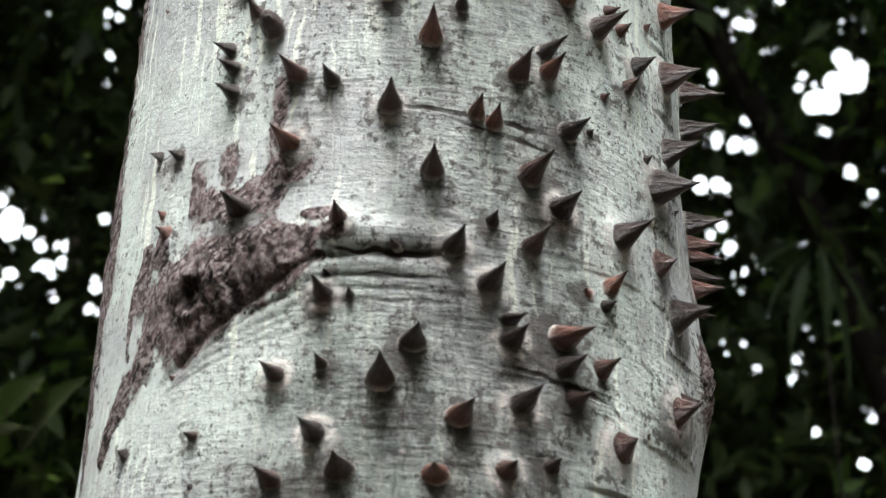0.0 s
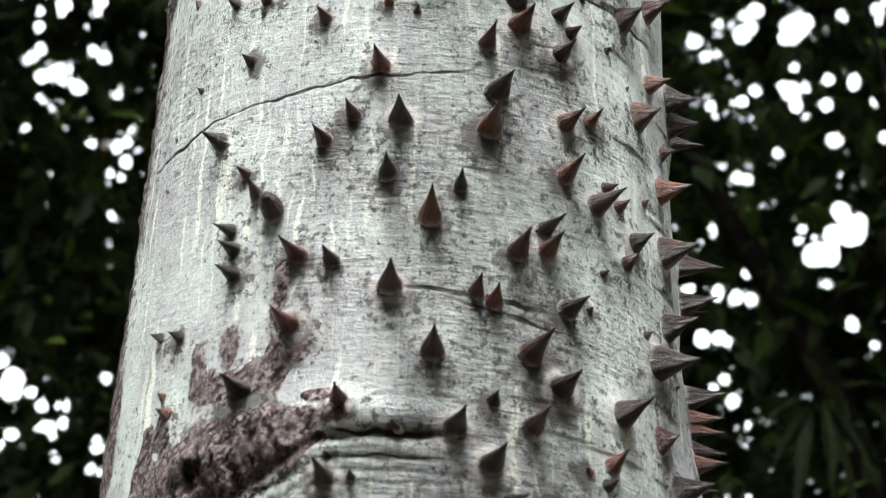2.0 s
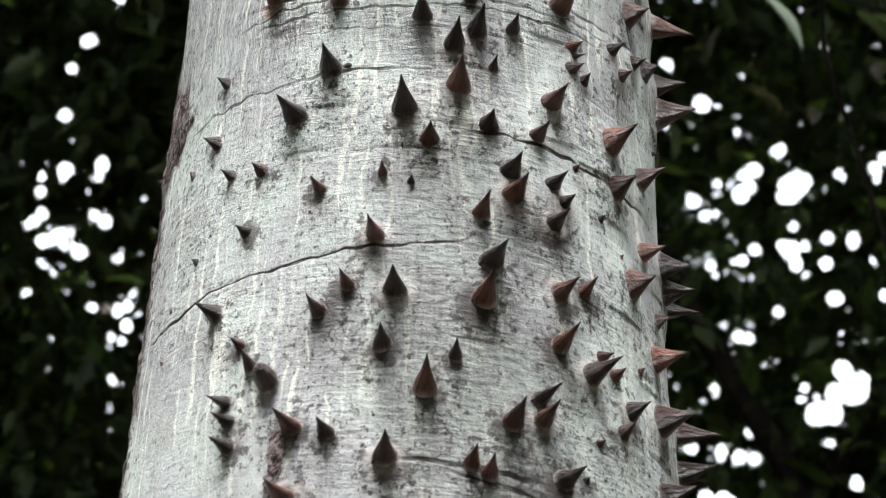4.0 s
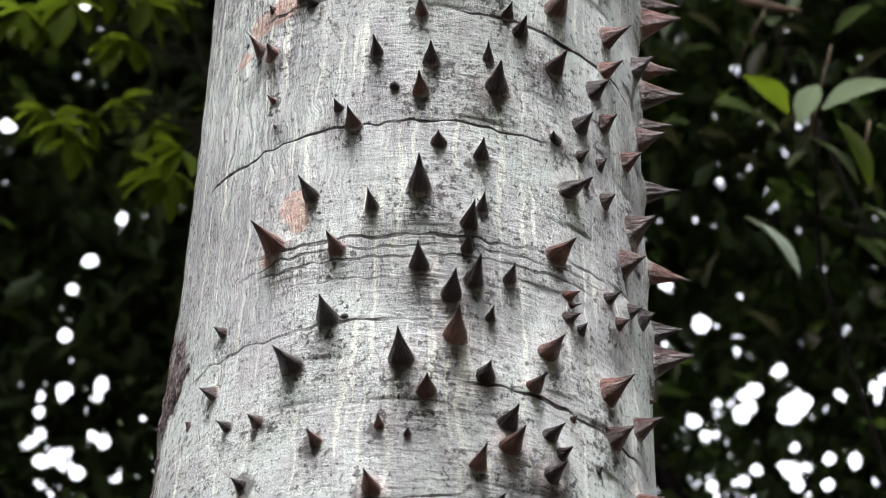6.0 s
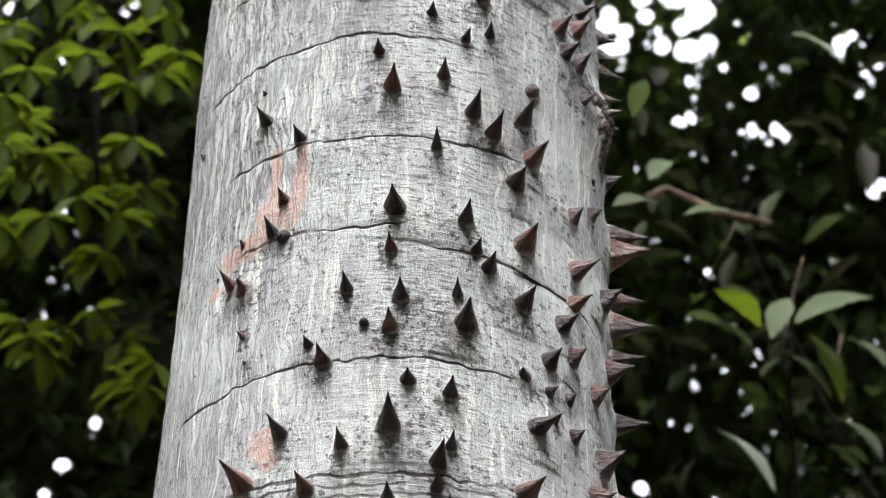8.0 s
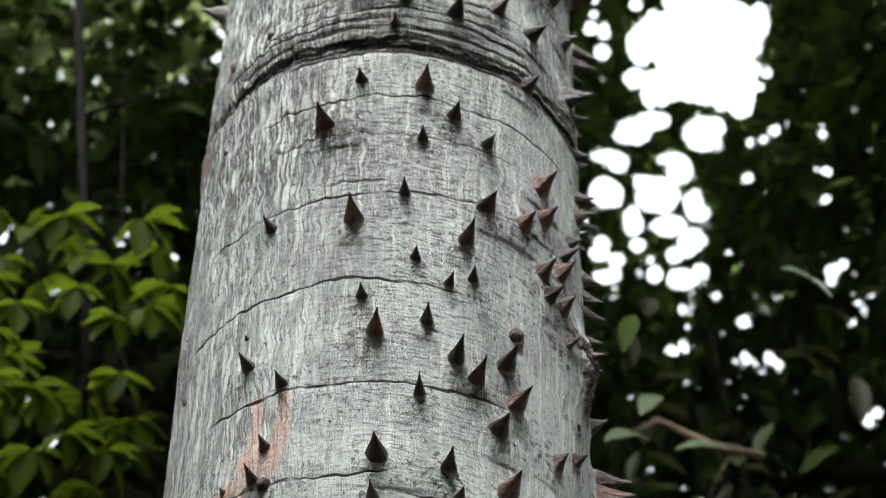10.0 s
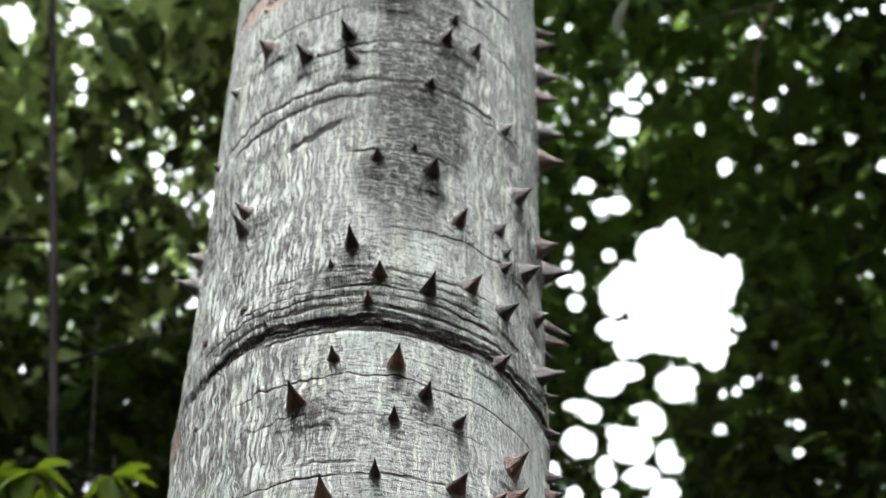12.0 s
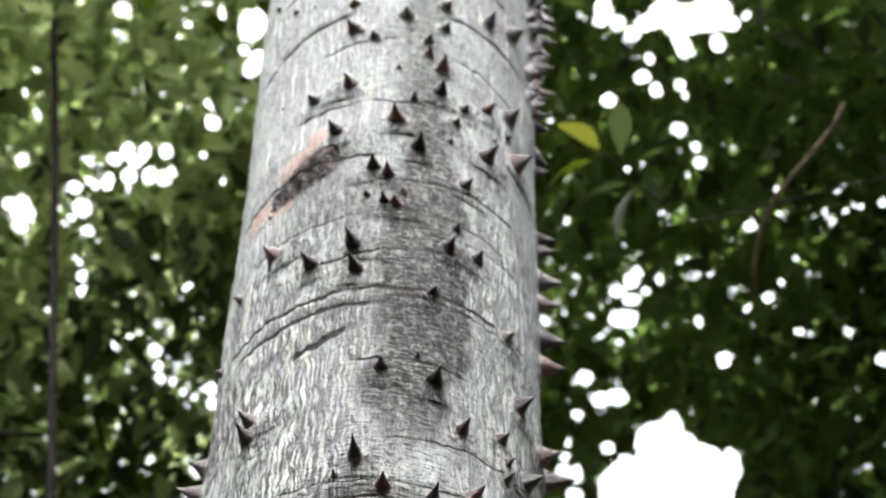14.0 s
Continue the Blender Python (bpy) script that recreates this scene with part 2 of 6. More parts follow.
# brighter copies of canopy_leaf, with light through the leaves put into the colour
LEAF_MID = leaf_material("lit_canopy_leaf", (0.024, 0.050, 0.014), (0.095, 0.160, 0.040), (0.32, 0.48, 0.10), 0.12, 0.55)
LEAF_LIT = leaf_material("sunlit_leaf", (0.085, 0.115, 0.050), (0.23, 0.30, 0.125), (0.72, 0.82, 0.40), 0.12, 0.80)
# darkened leaf copy: the shade near the ground is put into its colour
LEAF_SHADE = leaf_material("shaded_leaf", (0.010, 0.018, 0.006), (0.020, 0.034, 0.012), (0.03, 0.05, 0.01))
LEAF_FRESH = leaf_material("understory_leaf", (0.030, 0.052, 0.004), (0.068, 0.105, 0.008), (0.18, 0.27, 0.014), 0.04, 0.42)
LEAF_OLIVE = leaf_material("olive_leaf", (0.014, 0.015, 0.008), (0.042, 0.042, 0.020), (0.06, 0.065, 0.025))
# the sky's sheen on glossy leaves is put into this pale grey colour
LEAF_GREY = leaf_material("sky_sheen_leaf", (0.11, 0.16, 0.11), (0.20, 0.26, 0.19), (0.20, 0.28, 0.12), 0.6)
LEAF_YELLOW = leaf_material("yellowing_leaf", (0.10, 0.14, 0.02), (0.24, 0.26, 0.03), (0.28, 0.32, 0.04))


# ---- building helpers ----
def mesh_object(name, verts, faces, mat, smooth=True):
    me = bpy.data.meshes.new(name)
    me.from_pydata(verts, [], faces)
    if smooth:
        me.polygons.foreach_set("use_smooth", [True] * len(me.polygons))
    me.materials.append(mat)
    me.update()
    return new(name, me)


def part_of(ob, parent, label=""):
    ob.parent = parent
    ob.matrix_parent_inverse = parent.matrix_world.inverted()
    return tagged(ob, label) if label else ob


def empty_thing(name, place, label, category, group=""):
    ob = new(name)
    ob.location = place
    ob.matrix_world = Matrix.Translation(place)
    ob.empty_display_size = 0.1
    return tagged(ob, label, category, group)


def tube(name, points, radii, mat, sides=10):
    """A tapered, rounded tube through points."""
    pts = [Vector(p) for p in points]
    verts, faces = [], []
    side = Vector((1, 0.2, 0)).normalized()
    for i, p in enumerate(pts):
        along = (pts[min(i + 1, len(pts) - 1)] - pts[max(i - 1, 0)]).normalized()
        side = (side - along * side.dot(along)).normalized()
        other = along.cross(side)
        for k in range(sides):
            a = 2 * math.pi * k / sides
            r = radii[i] * (1 + 0.06 * math.sin(3 * a + i))
            verts.append(p + side * (r * math.cos(a)) + other * (r * math.sin(a)))
    for i in range(len(pts) - 1):
        for k in range(sides):
            a, b = i * sides + k, i * sides + (k + 1) % sides
            faces.append((a, b, b + sides, a + sides))
    faces.append(tuple(reversed(range(sides))))
    faces.append(tuple(range(len(verts) - sides, len(verts))))
    return mesh_object(name, [tuple(v) for v in verts], faces, mat)


LATTICE = np.random.default_rng(7).random((257, 257))
LATTICE[256, :] = LATTICE[0, :]
LATTICE[:, 256] = LATTICE[:, 0]


def grain(x, y, shift=0.0):
    """Smooth noise from 0 to 1 over two coordinates."""
    x, y = np.asarray(x) + shift * 17.31, np.asarray(y) + shift * 9.77
    i, j = np.floor(x).astype(int), np.floor(y).astype(int)
    u, v = x - i, y - j
    u, v = u * u * (3 - 2 * u), v * v * (3 - 2 * v)
    i, j = i % 256, j % 256
    low = LATTICE[i, j] * (1 - u) + LATTICE[i + 1, j] * u
    high = LATTICE[i, j + 1] * (1 - u) + LATTICE[i + 1, j + 1] * u
    return low * (1 - v) + high * v


def rough_grain(x, y, shift=0.0, steps=4):
    total, size, weight = 0.0, 1.0, 0.5
    for k in range(steps):
        total = total + weight * grain(x * size, y * size, shift + k)
        size, weight = size * 2.1, weight * 0.5
    return total / (1 - 0.5**steps)


# ---- ground ----
side = np.concatenate([-np.geomspace(400, 3, 22), np.linspace(-2.5, 2.5, 11), np.geomspace(3, 400, 22)])
gx, gy = np.meshgrid(side, side, indexing="ij")
gz = 0.10 * (rough_grain(gx * 0.5, gy * 0.5, 3.0) - 0.5) * np.clip(np.hypot(gx, gy) / 3, 0.3, 6)
count = len(side)
mesh_object("ground", np.stack([gx, gy, gz], -1).reshape(-1, 3).tolist(),
            [(a * count + b, (a + 1) * count + b, (a + 1) * count + b + 1, a * count + b + 1) for a in range(count - 1) for b in range(count - 1)], SOIL)
tagged(bpy.data.objects["ground"], "dark forest floor covered with leaf litter", "ground", kind="structure")


# ---- the spiny trunk ----
STEP_Z = [1.9, 2.15, 2.4, 2.8, 3.3, 3.9, 4.5, 5.2]
RADII = [0.254, 0.249, 0.231, 0.220, 0.221, 0.218, 0.222, 0.238]
LEAN_X, LEAN_Y, AXIS_Y = -0.0141, -0.0152, 1.7994


def trunk_radius(z):
    """The trunk's radius at a height, smoothed, with a flared foot and a tapering top."""
    z = np.asarray(z, float)
    heights = [0.0, 0.25, 0.8, 1.4] + STEP_Z + [6.5, 9.0]
    sizes = [0.40, 0.33, 0.28, 0.265] + RADII + [0.20, 0.14]
    total = 0.0
    for off in np.linspace(-0.18, 0.18, 9):
        total = total + np.interp(z + off, heights, sizes)
    return total / 9


def flank(turn, z):
    """How far the trunk is flattened on one flank near its foot."""
    s = np.clip((np.asarray(turn, float) - 40) / 35, 0, 1)
    return np.interp(z, [1.2, 1.8, 2.1, 2.25, 2.4, 2.7], [0, 0.004, 0.0048, 0.0062, 0.004, 0]) * s * s * (3 - 2 * s)


def trunk_axis(z):
    return LEAN_X * (z - 1.8), AXIS_Y + LEAN_Y * (z - 1.8)


# rings left by old growth: height, from and to in degrees, strength, half width in mm, rise across
RINGS = [
    (2.084, -16, 14, 0.9, 4.5, 0.00), (2.063, -12, 12, 0.5, 2.5, 0.00), (2.203, -3, 26, 1.0, 5.0, -0.02), (2.196, 6, 30, 0.9, 3.5, -0.03), (2.015, 18, 40, 0.8, 3.5, -0.04), (2.228, -26, -4, 0.45, 2.5, 0.01),
    (2.392, -70, 12, 0.8, 2.0, 0.03), (2.508, 8, 62, 0.8, 2.2, -0.01), (2.565, -62, 6, 0.6, 2.2, 0.01), (2.652, -40, 55, 0.6, 2.6, 0.01),
    (2.640, -45, 50, 0.45, 2.0, 0.01), (2.629, -40, 45, 0.45, 2.0, 0.01), (2.606, -30, 30, 0.3, 1.8, 0.0), (2.777, -62, 32, 0.85, 2.0, 0.012),
    (2.931, -44, 4, 0.9, 2.4, 0.006), (2.914, 6, 66, 0.85, 2.4, -0.01), (3.043, -50, 34, 0.9, 2.4, 0.004), (3.178, -64, 22, 0.8, 2.4, 0.0),
]
RINGS += [
    (3.307, -58, 60, 0.7, 2.4, 0.012), (3.322, -20, 2, 0.5, 3.0, 0.0), (3.398, -40, 40, 0.45, 2.2, 0.01), (3.458, -60, 62, 0.75, 2.4, 0.01),
    (3.547, -80, 80, 1.0, 4.5, 0.008), (3.560, -60, 60, 1.0, 5.0, 0.008), (3.536, -34, 58, 1.0, 4.0, 0.008), (3.553, -50, 66, 1.0, 3.0, 0.008), (3.576, -55, 50, 1.0, 4.5, 0.008), (3.593, -60, 45, 0.9, 3.5, 0.008), (3.608, -45, 40, 0.8, 3.0, 0.008), (3.643, -35, 44, 0.6, 2.6, 0.01),
    (3.628, -40, 40, 0.4, 2.4, 0.008), (3.725, 2, 66, 0.7, 3.0, 0.03), (3.881, -12, 32, 0.8, 3.0, 0.004), (3.965, -34, -8, 1.0, 8.0, 0.10),
    (4.030, -66, 60, 1.0, 4.6, 0.012), (3.998, -60, 6, 1.0, 4.6, 0.016), (4.012, 2, 58, 0.8, 3.0, 0.012), (4.119, -30, 28, 0.9, 3.0, 0.05), (4.166, 24, 64, 0.5, 2.4, 0.04),
]
RINGS += [
    (4.212, -60, 50, 0.5, 2.8, 0.02), (4.292, -10, 55, 0.85, 3.0, 0.03), (4.36, -72, -2, 0.9, 4.0, 0.0), (4.511, -42, 26, 0.8, 3.0, 0.0),
    (4.690, 20, 60, 0.6, 3.0, -0.04), (4.705, -34, 2, 0.7, 4.0, 0.05), (4.735, -6, 14, 0.3, 2.5, 0.0), (4.80, 18, 62, 0.9, 5.0, 0.0), (4.80, -70, -18, 0.9, 6.0, 0.04),
    (4.95, -60, 60, 0.7, 4.0, 0.0), (5.08, -60, 60, 0.7, 4.0, 0.0),
]
# brown scabs: turn, height, half width in degrees, half height in m, slant in m over a degree
SCABS = [
    (-36, 2.075, 11, 0.032, 0.0004), (-27, 2.080, 9, 0.027, 0.0009), (-18, 2.092, 7, 0.013, 0.0008), (-43, 2.045, 8, 0.040, 0.001), (-50, 2.020, 5, 0.030, 0.003), (-36, 2.030, 8, 0.022, 0.0026),
    (-24, 2.060, 7, 0.022, 0.0012), (-19, 2.076, 6, 0.015, 0.0008), (-56, 1.992, 4, 0.022, 0.004), (-60.5, 1.962, 3, 0.022, 0.004), (-53, 2.085, 2.4, 0.034, 0.0), (-48.5, 2.105, 2.6, 0.018, 0.0), (-34, 2.128, 8, 0.018, 0.0), (-26, 2.132, 6, 0.018, 0.0),
    (-33.2, 2.160, 2.6, 0.026, 0.0), (-23.8, 2.198, 2.0, 0.036, 0.0), (-40.5, 2.146, 2.2, 0.026, 0.0), (-18.5, 2.150, 3.0, 0.009, 0.003), (-23.5, 2.150, 2.6, 0.026, 0.0), (-15, 2.112, 3.0, 0.007, 0.0),
    (-49.5, 2.055, 1.8, 0.030, 0.002), (-46.5, 2.075, 2.0, 0.026, 0.0), (-56, 2.05, 1.1, 0.040, 0.0),
]
SCABS += [
    (80, 2.065, 7, 0.045, 0.0), (70, 3.185, 6, 0.055, 0.0), (62, 3.215, 4, 0.012, 0.0), (-80, 2.60, 6, 0.07, 0.0), (-74, 2.575, 7, 0.045, 0.002), (-66, 2.565, 6, 0.016, 0.002), (-70, 2.60, 7, 0.030, 0.0), (-77, 2.33, 4.2, 0.12, 0.0), (-74, 2.02, 3.6, 0.09, 0.0), (-79, 2.16, 4.5, 0.12, 0.0),
    (-75, 2.22, 2.6, 0.10, 0.0), (-79, 2.46, 4.6, 0.11, 0.0), (-72, 2.13, 2.2, 0.07, 0.0), (-33, 4.355, 16, 0.046, 0.0016),
]
PINKS = [
    (-29, 2.692, 3.5, 0.018), (-27, 2.676, 2.5, 0.014), (-34.5, 2.645, 2.0, 0.010), (-32, 3.010, 1.8, 0.040), (-24.5, 3.000, 2.0, 0.045), (-28, 2.962, 4.0, 0.022),
    (-33, 2.965, 4.0, 0.020), (-38, 2.935, 5.5, 0.016), (-44, 2.930, 4.0, 0.016), (-50, 2.90, 2.5, 0.008), (-38, 4.395, 9, 0.030), (-30, 4.435, 4, 0.03), (-58, 4.330, 9, 0.024), (-44, 4.300, 6, 0.016), (-73, 3.50, 3, 0.022),
]
# darker weathered strips: turn, height, half width in degrees, half height in m, strength
STAINS = [
    (2, 2.30, 9, 0.16, 0.4), (11, 2.42, 8, 0.10, 0.38), (4, 2.12, 8, 0.05, 0.5), (16, 2.34, 9, 0.05, 0.5), (30, 2.06, 9, 0.06, 0.45),
    (4, 3.60, 40, 0.06, 0.45), (-16, 4.20, 30, 0.34, 0.26), (16, 2.07, 14, 0.12, 0.5), (20, 2.25, 16, 0.10, 0.45), (14, 2.14, 9, 0.06, 0.4), (24, 2.00, 14, 0.10, 0.65), (-4, 1.99, 16, 0.06, 0.5), (8, 1.90, 40, 0.06, 0.6), (0, 1.955, 22, 0.07, 0.75), (8, 2.03, 14, 0.05, 0.6), (30, 2.30, 9, 0.06, 0.5), (12, 2.30, 10, 0.05, 0.35),
    (28, 2.16, 9, 0.07, 0.5), (8, 2.62, 25, 0.06, 0.35), (22, 2.42, 14, 0.07, 0.4), (12, 2.88, 12, 0.10, 0.35), (-84, 2.4, 6, 0.9, 0.7), (20, 3.99, 8, 0.025, 0.9), (-5, 2.05, 14, 0.035, 0.5), (60, 3.2, 12, 0.03, 0.5), (28, 3.1, 10, 0.10, 0.4),
]


def oval(turn, z, at, height, wide, tall, slant=0.0):
    return ((turn - at) / wide) ** 2 + ((z - height - slant * (turn - at)) / tall) ** 2


def build_trunk(tree):
    turn = np.concatenate([np.linspace(-92, -62, 34)[:-1], np.linspace(-62, 22, 150)[:-1], np.linspace(22, 92, 82), np.linspace(98, 262, 25)])
    z = np.concatenate([np.linspace(0, 1.80, 60)[:-1], np.linspace(1.80, 5.30, 2330), np.linspace(5.3, 9.0, 80)[1:]])
    T, Z = np.meshgrid(turn, z)
    A = np.radians(T)
    arc = A * 0.24
    R = trunk_radius(Z) - flank(T, Z)
    # broad unevenness of the wood, then upright ribs
    R = R + 0.006 * (rough_grain(arc * 9, Z * 5, 1) - 0.5) + 0.0030 * (rough_grain(arc * 40, Z * 7, 2) - 0.5)
    foot = np.clip(1 - Z / 0.7, 0, 1) ** 2
    R = R + foot * 0.07 * np.cos(A * 5 + 1.0)
    coarse = np.interp(Z, [2.5, 2.8, 3.2, 3.6], [0, 0.28, 0.5, 1.0]) * (0.72 + 1.1 * (rough_grain(arc * 10, Z * 6, 5) - 0.4)) * np.where(T > 30, np.clip(1 - (T - 30) / 12, np.interp(Z, [3.5, 3.9], [0.35, 0.85]), 1), 1.0) * np.interp(Z, [3.4, 3.9, 4.3, 5.0], [1, 0.95, 0.5, 0.4]) + 0.15 * np.clip((-T - 25) / 20, 0, 1) * np.clip((Z - 2.35) / 0.3, 0, 1) * np.clip((3.6 - Z) / 0.5, 0, 1)
    middle = np.exp(-((T - 10) / 24) ** 2)
    check = np.clip(middle * (0.45 + 0.4 * np.exp(-((Z - 3.5) / 0.3) ** 2) + 0.7 * rough_grain(arc * 9, Z * 4, 17)) + 0.6 * np.exp(-((Z - 3.58) / 0.09) ** 2) * np.clip(1 - np.abs(T) / 60, 0, 1), 0, 1)
    check = np.maximum(check * np.clip(0.7 + (Z - 2.5) * 0.6, 0.7, 1), 0.85 * np.exp(-((T - 8) / 34) ** 4) * np.interp(Z, [3.05, 3.25, 3.66, 3.78], [0, 1, 1, 0]) * np.clip(0.3 + 1.3 * rough_grain(arc * 12, Z * 10, 19), 0, 1))
    upright = np.clip(1 - 0.95 * middle, 0, 1) * np.interp(Z, [2.0, 2.5, 3.1, 3.6, 4.0, 4.3], [0.15, 0.25, 0.5, 1.0, 0.8, 0.3])
    coarse = coarse * (1 - np.interp(Z, [3.6, 4.0], [0.8, 0.45]) * middle)
    coarse = np.clip(coarse, 0, 1)
    R = R + 0.0085 * coarse * (rough_grain(arc * 100 + 2 * grain(arc * 12, Z * 9, 4), Z * 26, 6) - 0.5)
    crack, ring, force = np.zeros_like(R), np.full_like(R, 30.0), np.zeros_like(R)
    for k, (height, first, last, strength, half, rise) in enumerate(RINGS):
        line = height + rise * np.sin(A) + 0.010 * (rough_grain(arc * 14, Z * 0 + k * 3.7, 8) - 0.5) + 0.004 * (grain(arc * 90, Z * 0 + k * 5.1, 9) - 0.5)
        ends = np.clip((T - first) / 6, 0, 1) * np.clip((last - T) / 6, 0, 1)
        width = half * (0.0008 if height < 2.3 else 0.00115 if height < 3.85 else 0.0015) * (0.6 + 0.8 * grain(arc * 45, Z * 0 + k * 2.9, 10))
        off = (Z - line) / width
        ends = ends * strength * np.clip(0.4 + 2.2 * (rough_grain(arc * 26, Z * 0 + k * 7.3, 11) - 0.25), 0.2, 1)
        R = R - 0.00025 * half * np.exp(-off * off) * ends
        fresh = off * off < ring
        ring, force = np.where(fresh, off * off, ring), np.where(fresh, ends, force)
    # the swollen collar over the great ring
    R = R + 0.0025 * np.exp(-((Z - 3.59) / 0.05) ** 2) - 0.0045 * np.exp(-((Z - 3.545) / 0.008) ** 2)
    banded = np.interp(Z, [3.52, 3.56, 3.62, 3.68], [0, 1, 1, 0]) * np.clip(1.2 - np.abs(T - 8) / 46 + 0.8 * (rough_grain(arc * 14, Z * 30, 43) - 0.5), 0, 1)
    bands = np.abs(rough_grain(arc * 5, (Z - 0.008 * np.sin(A)) * 95, 41, 3) - 0.5)
    R = R - 0.0020 * banded * np.clip(1 - 14 * bands, 0, 1)
    crack = np.maximum(crack, 0.5 * banded * np.clip(1 - 26 * bands, 0, 1))
    # scabs
    scab = np.zeros_like(R)
    ragged = 0.9 * (rough_grain(arc * 60, Z * 60, 12, 4) - 0.5)
    for at, height, wide, tall, slant in SCABS:
        scab = np.maximum(scab, np.clip(0.86 - 0.42 * oval(T, Z, at, height, 0.88 * wide, 0.88 * tall, slant) + 0.9 * ragged, 0, 1))
    crust = rough_grain(arc * 95, Z * 60, 13, 4)
    R = R + np.clip(scab * 1.5 - 0.3, 0, 1) * (0.0006 + 0.006 * (crust - 0.42))
    torn = np.zeros_like(R)
    for at, height, wide, tall, slant, deep, lift in ((-32, 2.070, 15, 0.034, 0.0009, 1.0, 0.016), (-33, 4.355, 15, 0.042, 0.0016, 1.0, 0.018), (-74, 2.58, 12, 0.055, 0.0, 0.8, 0.008), (68, 3.19, 6, 0.045, 0.0, 0.7, 0.016), (80, 2.065, 6, 0.04, 0.0, 0.6, 0.016)):
        body = np.clip(1.5 - 1.2 * oval(T, Z, at, height, wide, tall, slant) + ragged, 0, 1)
        fibre = rough_grain(arc * 130 + Z * 45, Z * 26 - arc * 14, 27 + at, 4)
        R = R + body * lift * (fibre - 0.5)
        torn = np.maximum(torn, deep * body * np.clip((0.52 - fibre) * 7, 0, 1))
    # the branch scar: a swollen body under a curved lip, with a folded groove below and a knot
    R = R + 0.010 * np.exp(-oval(T, Z, -29, 2.074, 16, 0.032, 0.0009)) + 0.004 * np.exp(-oval(T, Z, 0, 2.100, 14, 0.010))
    for low, depth in ((0.0, 0.0042), (0.010, 0.0009), (0.018, 0.0015), (0.027, 0.0010), (0.036, 0.0009), (0.046, 0.0006)):
        line = np.interp(T, [-46, -42, -33, -23, -14.6, -6, 5, 12], [1.985, 2.0, 2.027, 2.056, 2.078, 2.082, 2.083, 2.077]) - low * np.clip((T + 50) / 30, 0, 1) + 0.006 * (rough_grain(arc * 30, Z * 0 + low * 90, 33) - 0.5)
        ends = np.clip((T + 46) / 6, 0, 1) * np.clip((12 - T) / 8, 0, 1)
        ends = ends * (1.0 if low == 0 else np.clip(2.8 * rough_grain(arc * 22, Z * 0 + low * 300, 35) - 0.4, 0, 1))
        fold = np.exp(-((Z - line) / (0.0045 if low == 0 else 0.0019)) ** 2) * ends
        R = R - depth * fold + (0.2 * depth * np.exp(-((Z - line + 0.009) / 0.005) ** 2) * ends if low == 0 else 0)
        crack = np.maximum(crack, 0.75 * fold * np.clip(2 * rough_grain(arc * 40, Z * 40, 15) - 0.4, 0, 1) * (1 if low == 0 else 0.9))
    knot = oval(T, Z, -38, 2.057, 3.2, 0.014)
    R = R - 0.012 * np.exp(-knot * 3.5) + 0.003 * np.exp(-((np.sqrt(knot) - 1.2) / 0.3) ** 2) + 0.007 * np.exp(-oval(T, Z, -37.2, 2.053, 1.0, 0.004))
    crack = np.maximum(crack, 0.97 * np.exp(-((np.sqrt(knot) - 0.60) / 0.28) ** 2) * np.clip(3.2 * rough_grain(arc * 60, Z * 60, 37) - 0.2, 0, 1))
    crack = np.maximum(crack, 0.97 * np.clip(1.15 - oval(T, Z, -33, 4.355, 13, 0.034, 0.0016) + 5.0 * (rough_grain(arc * 70 + Z * 30, Z * 70, 47) - 0.5), 0, 1))
    crack = np.maximum(crack, 1.0 * np.exp(-((Z - 3.543 - 0.008 * np.sin(A)) / 0.0085) ** 4) * np.clip(1.3 - np.abs(T - 8) / 48, 0, 1) * np.clip(4.2 * rough_grain(arc * 24, Z * 160, 39) - 0.3, 0, 1))
    # swellings on the flanks, and the torn scar higher up
    for at, height, wide, tall, high in ((82, 2.06, 12, 0.07, 0.016), (68, 3.19, 9, 0.06, 0.014), (-84, 2.57, 14, 0.07, 0.002), (-33, 4.353, 12, 0.035, 0.001), (-78, 3.52, 10, 0.03, 0.006)):
        R = R + high * np.exp(-oval(T, Z, at, height, wide, tall))
    pink = np.zeros_like(R)
    for at, height, wide, tall in PINKS:
        pink = np.maximum(pink, np.clip(1.3 - oval(T, Z, at, height, 1.3 * wide, 1.15 * tall) + 0.8 * ragged, 0, 1))
    stain = np.zeros_like(R)
    soft = 0.9 * (rough_grain(arc * 22, Z * 14, 16, 4) - 0.5)
    for at, height, wide, tall, strength in STAINS:
        stain = np.maximum(stain, strength * np.clip(1.2 - oval(T, Z, at, height, wide, tall) + soft, 0, 1))
    # the weathered strip up the front, sharply ended towards one flank
    wave = 5 * (rough_grain(Z * 6, Z * 0 + 2, 18, 3) - 0.5) + 16 * soft
    right = np.interp(Z, [3.5, 3.72, 3.8, 3.95, 4.05, 4.2, 4.4, 4.6, 5.3], [12, 18, 27, 33, 33, 30, 26, 21, 22]) + wave * 0.4
    left = np.interp(Z, [3.5, 3.72, 3.8, 4.0, 4.25, 4.5, 5.3], [0, 2, -6, -7, -5, -1, 0]) + wave
    strip = np.clip((T - left) / 7, 0, 1) * np.clip((right - T + 14 * soft) / 5, 0, 1)
    strip = strip * np.interp(Z, [3.60, 3.72, 3.82, 4.05, 4.2, 4.4, 4.75, 4.95, 5.3], [0.1, 0.55, 1.0, 1.0, 1.0, 0.95, 0.6, 0.7, 0.6])
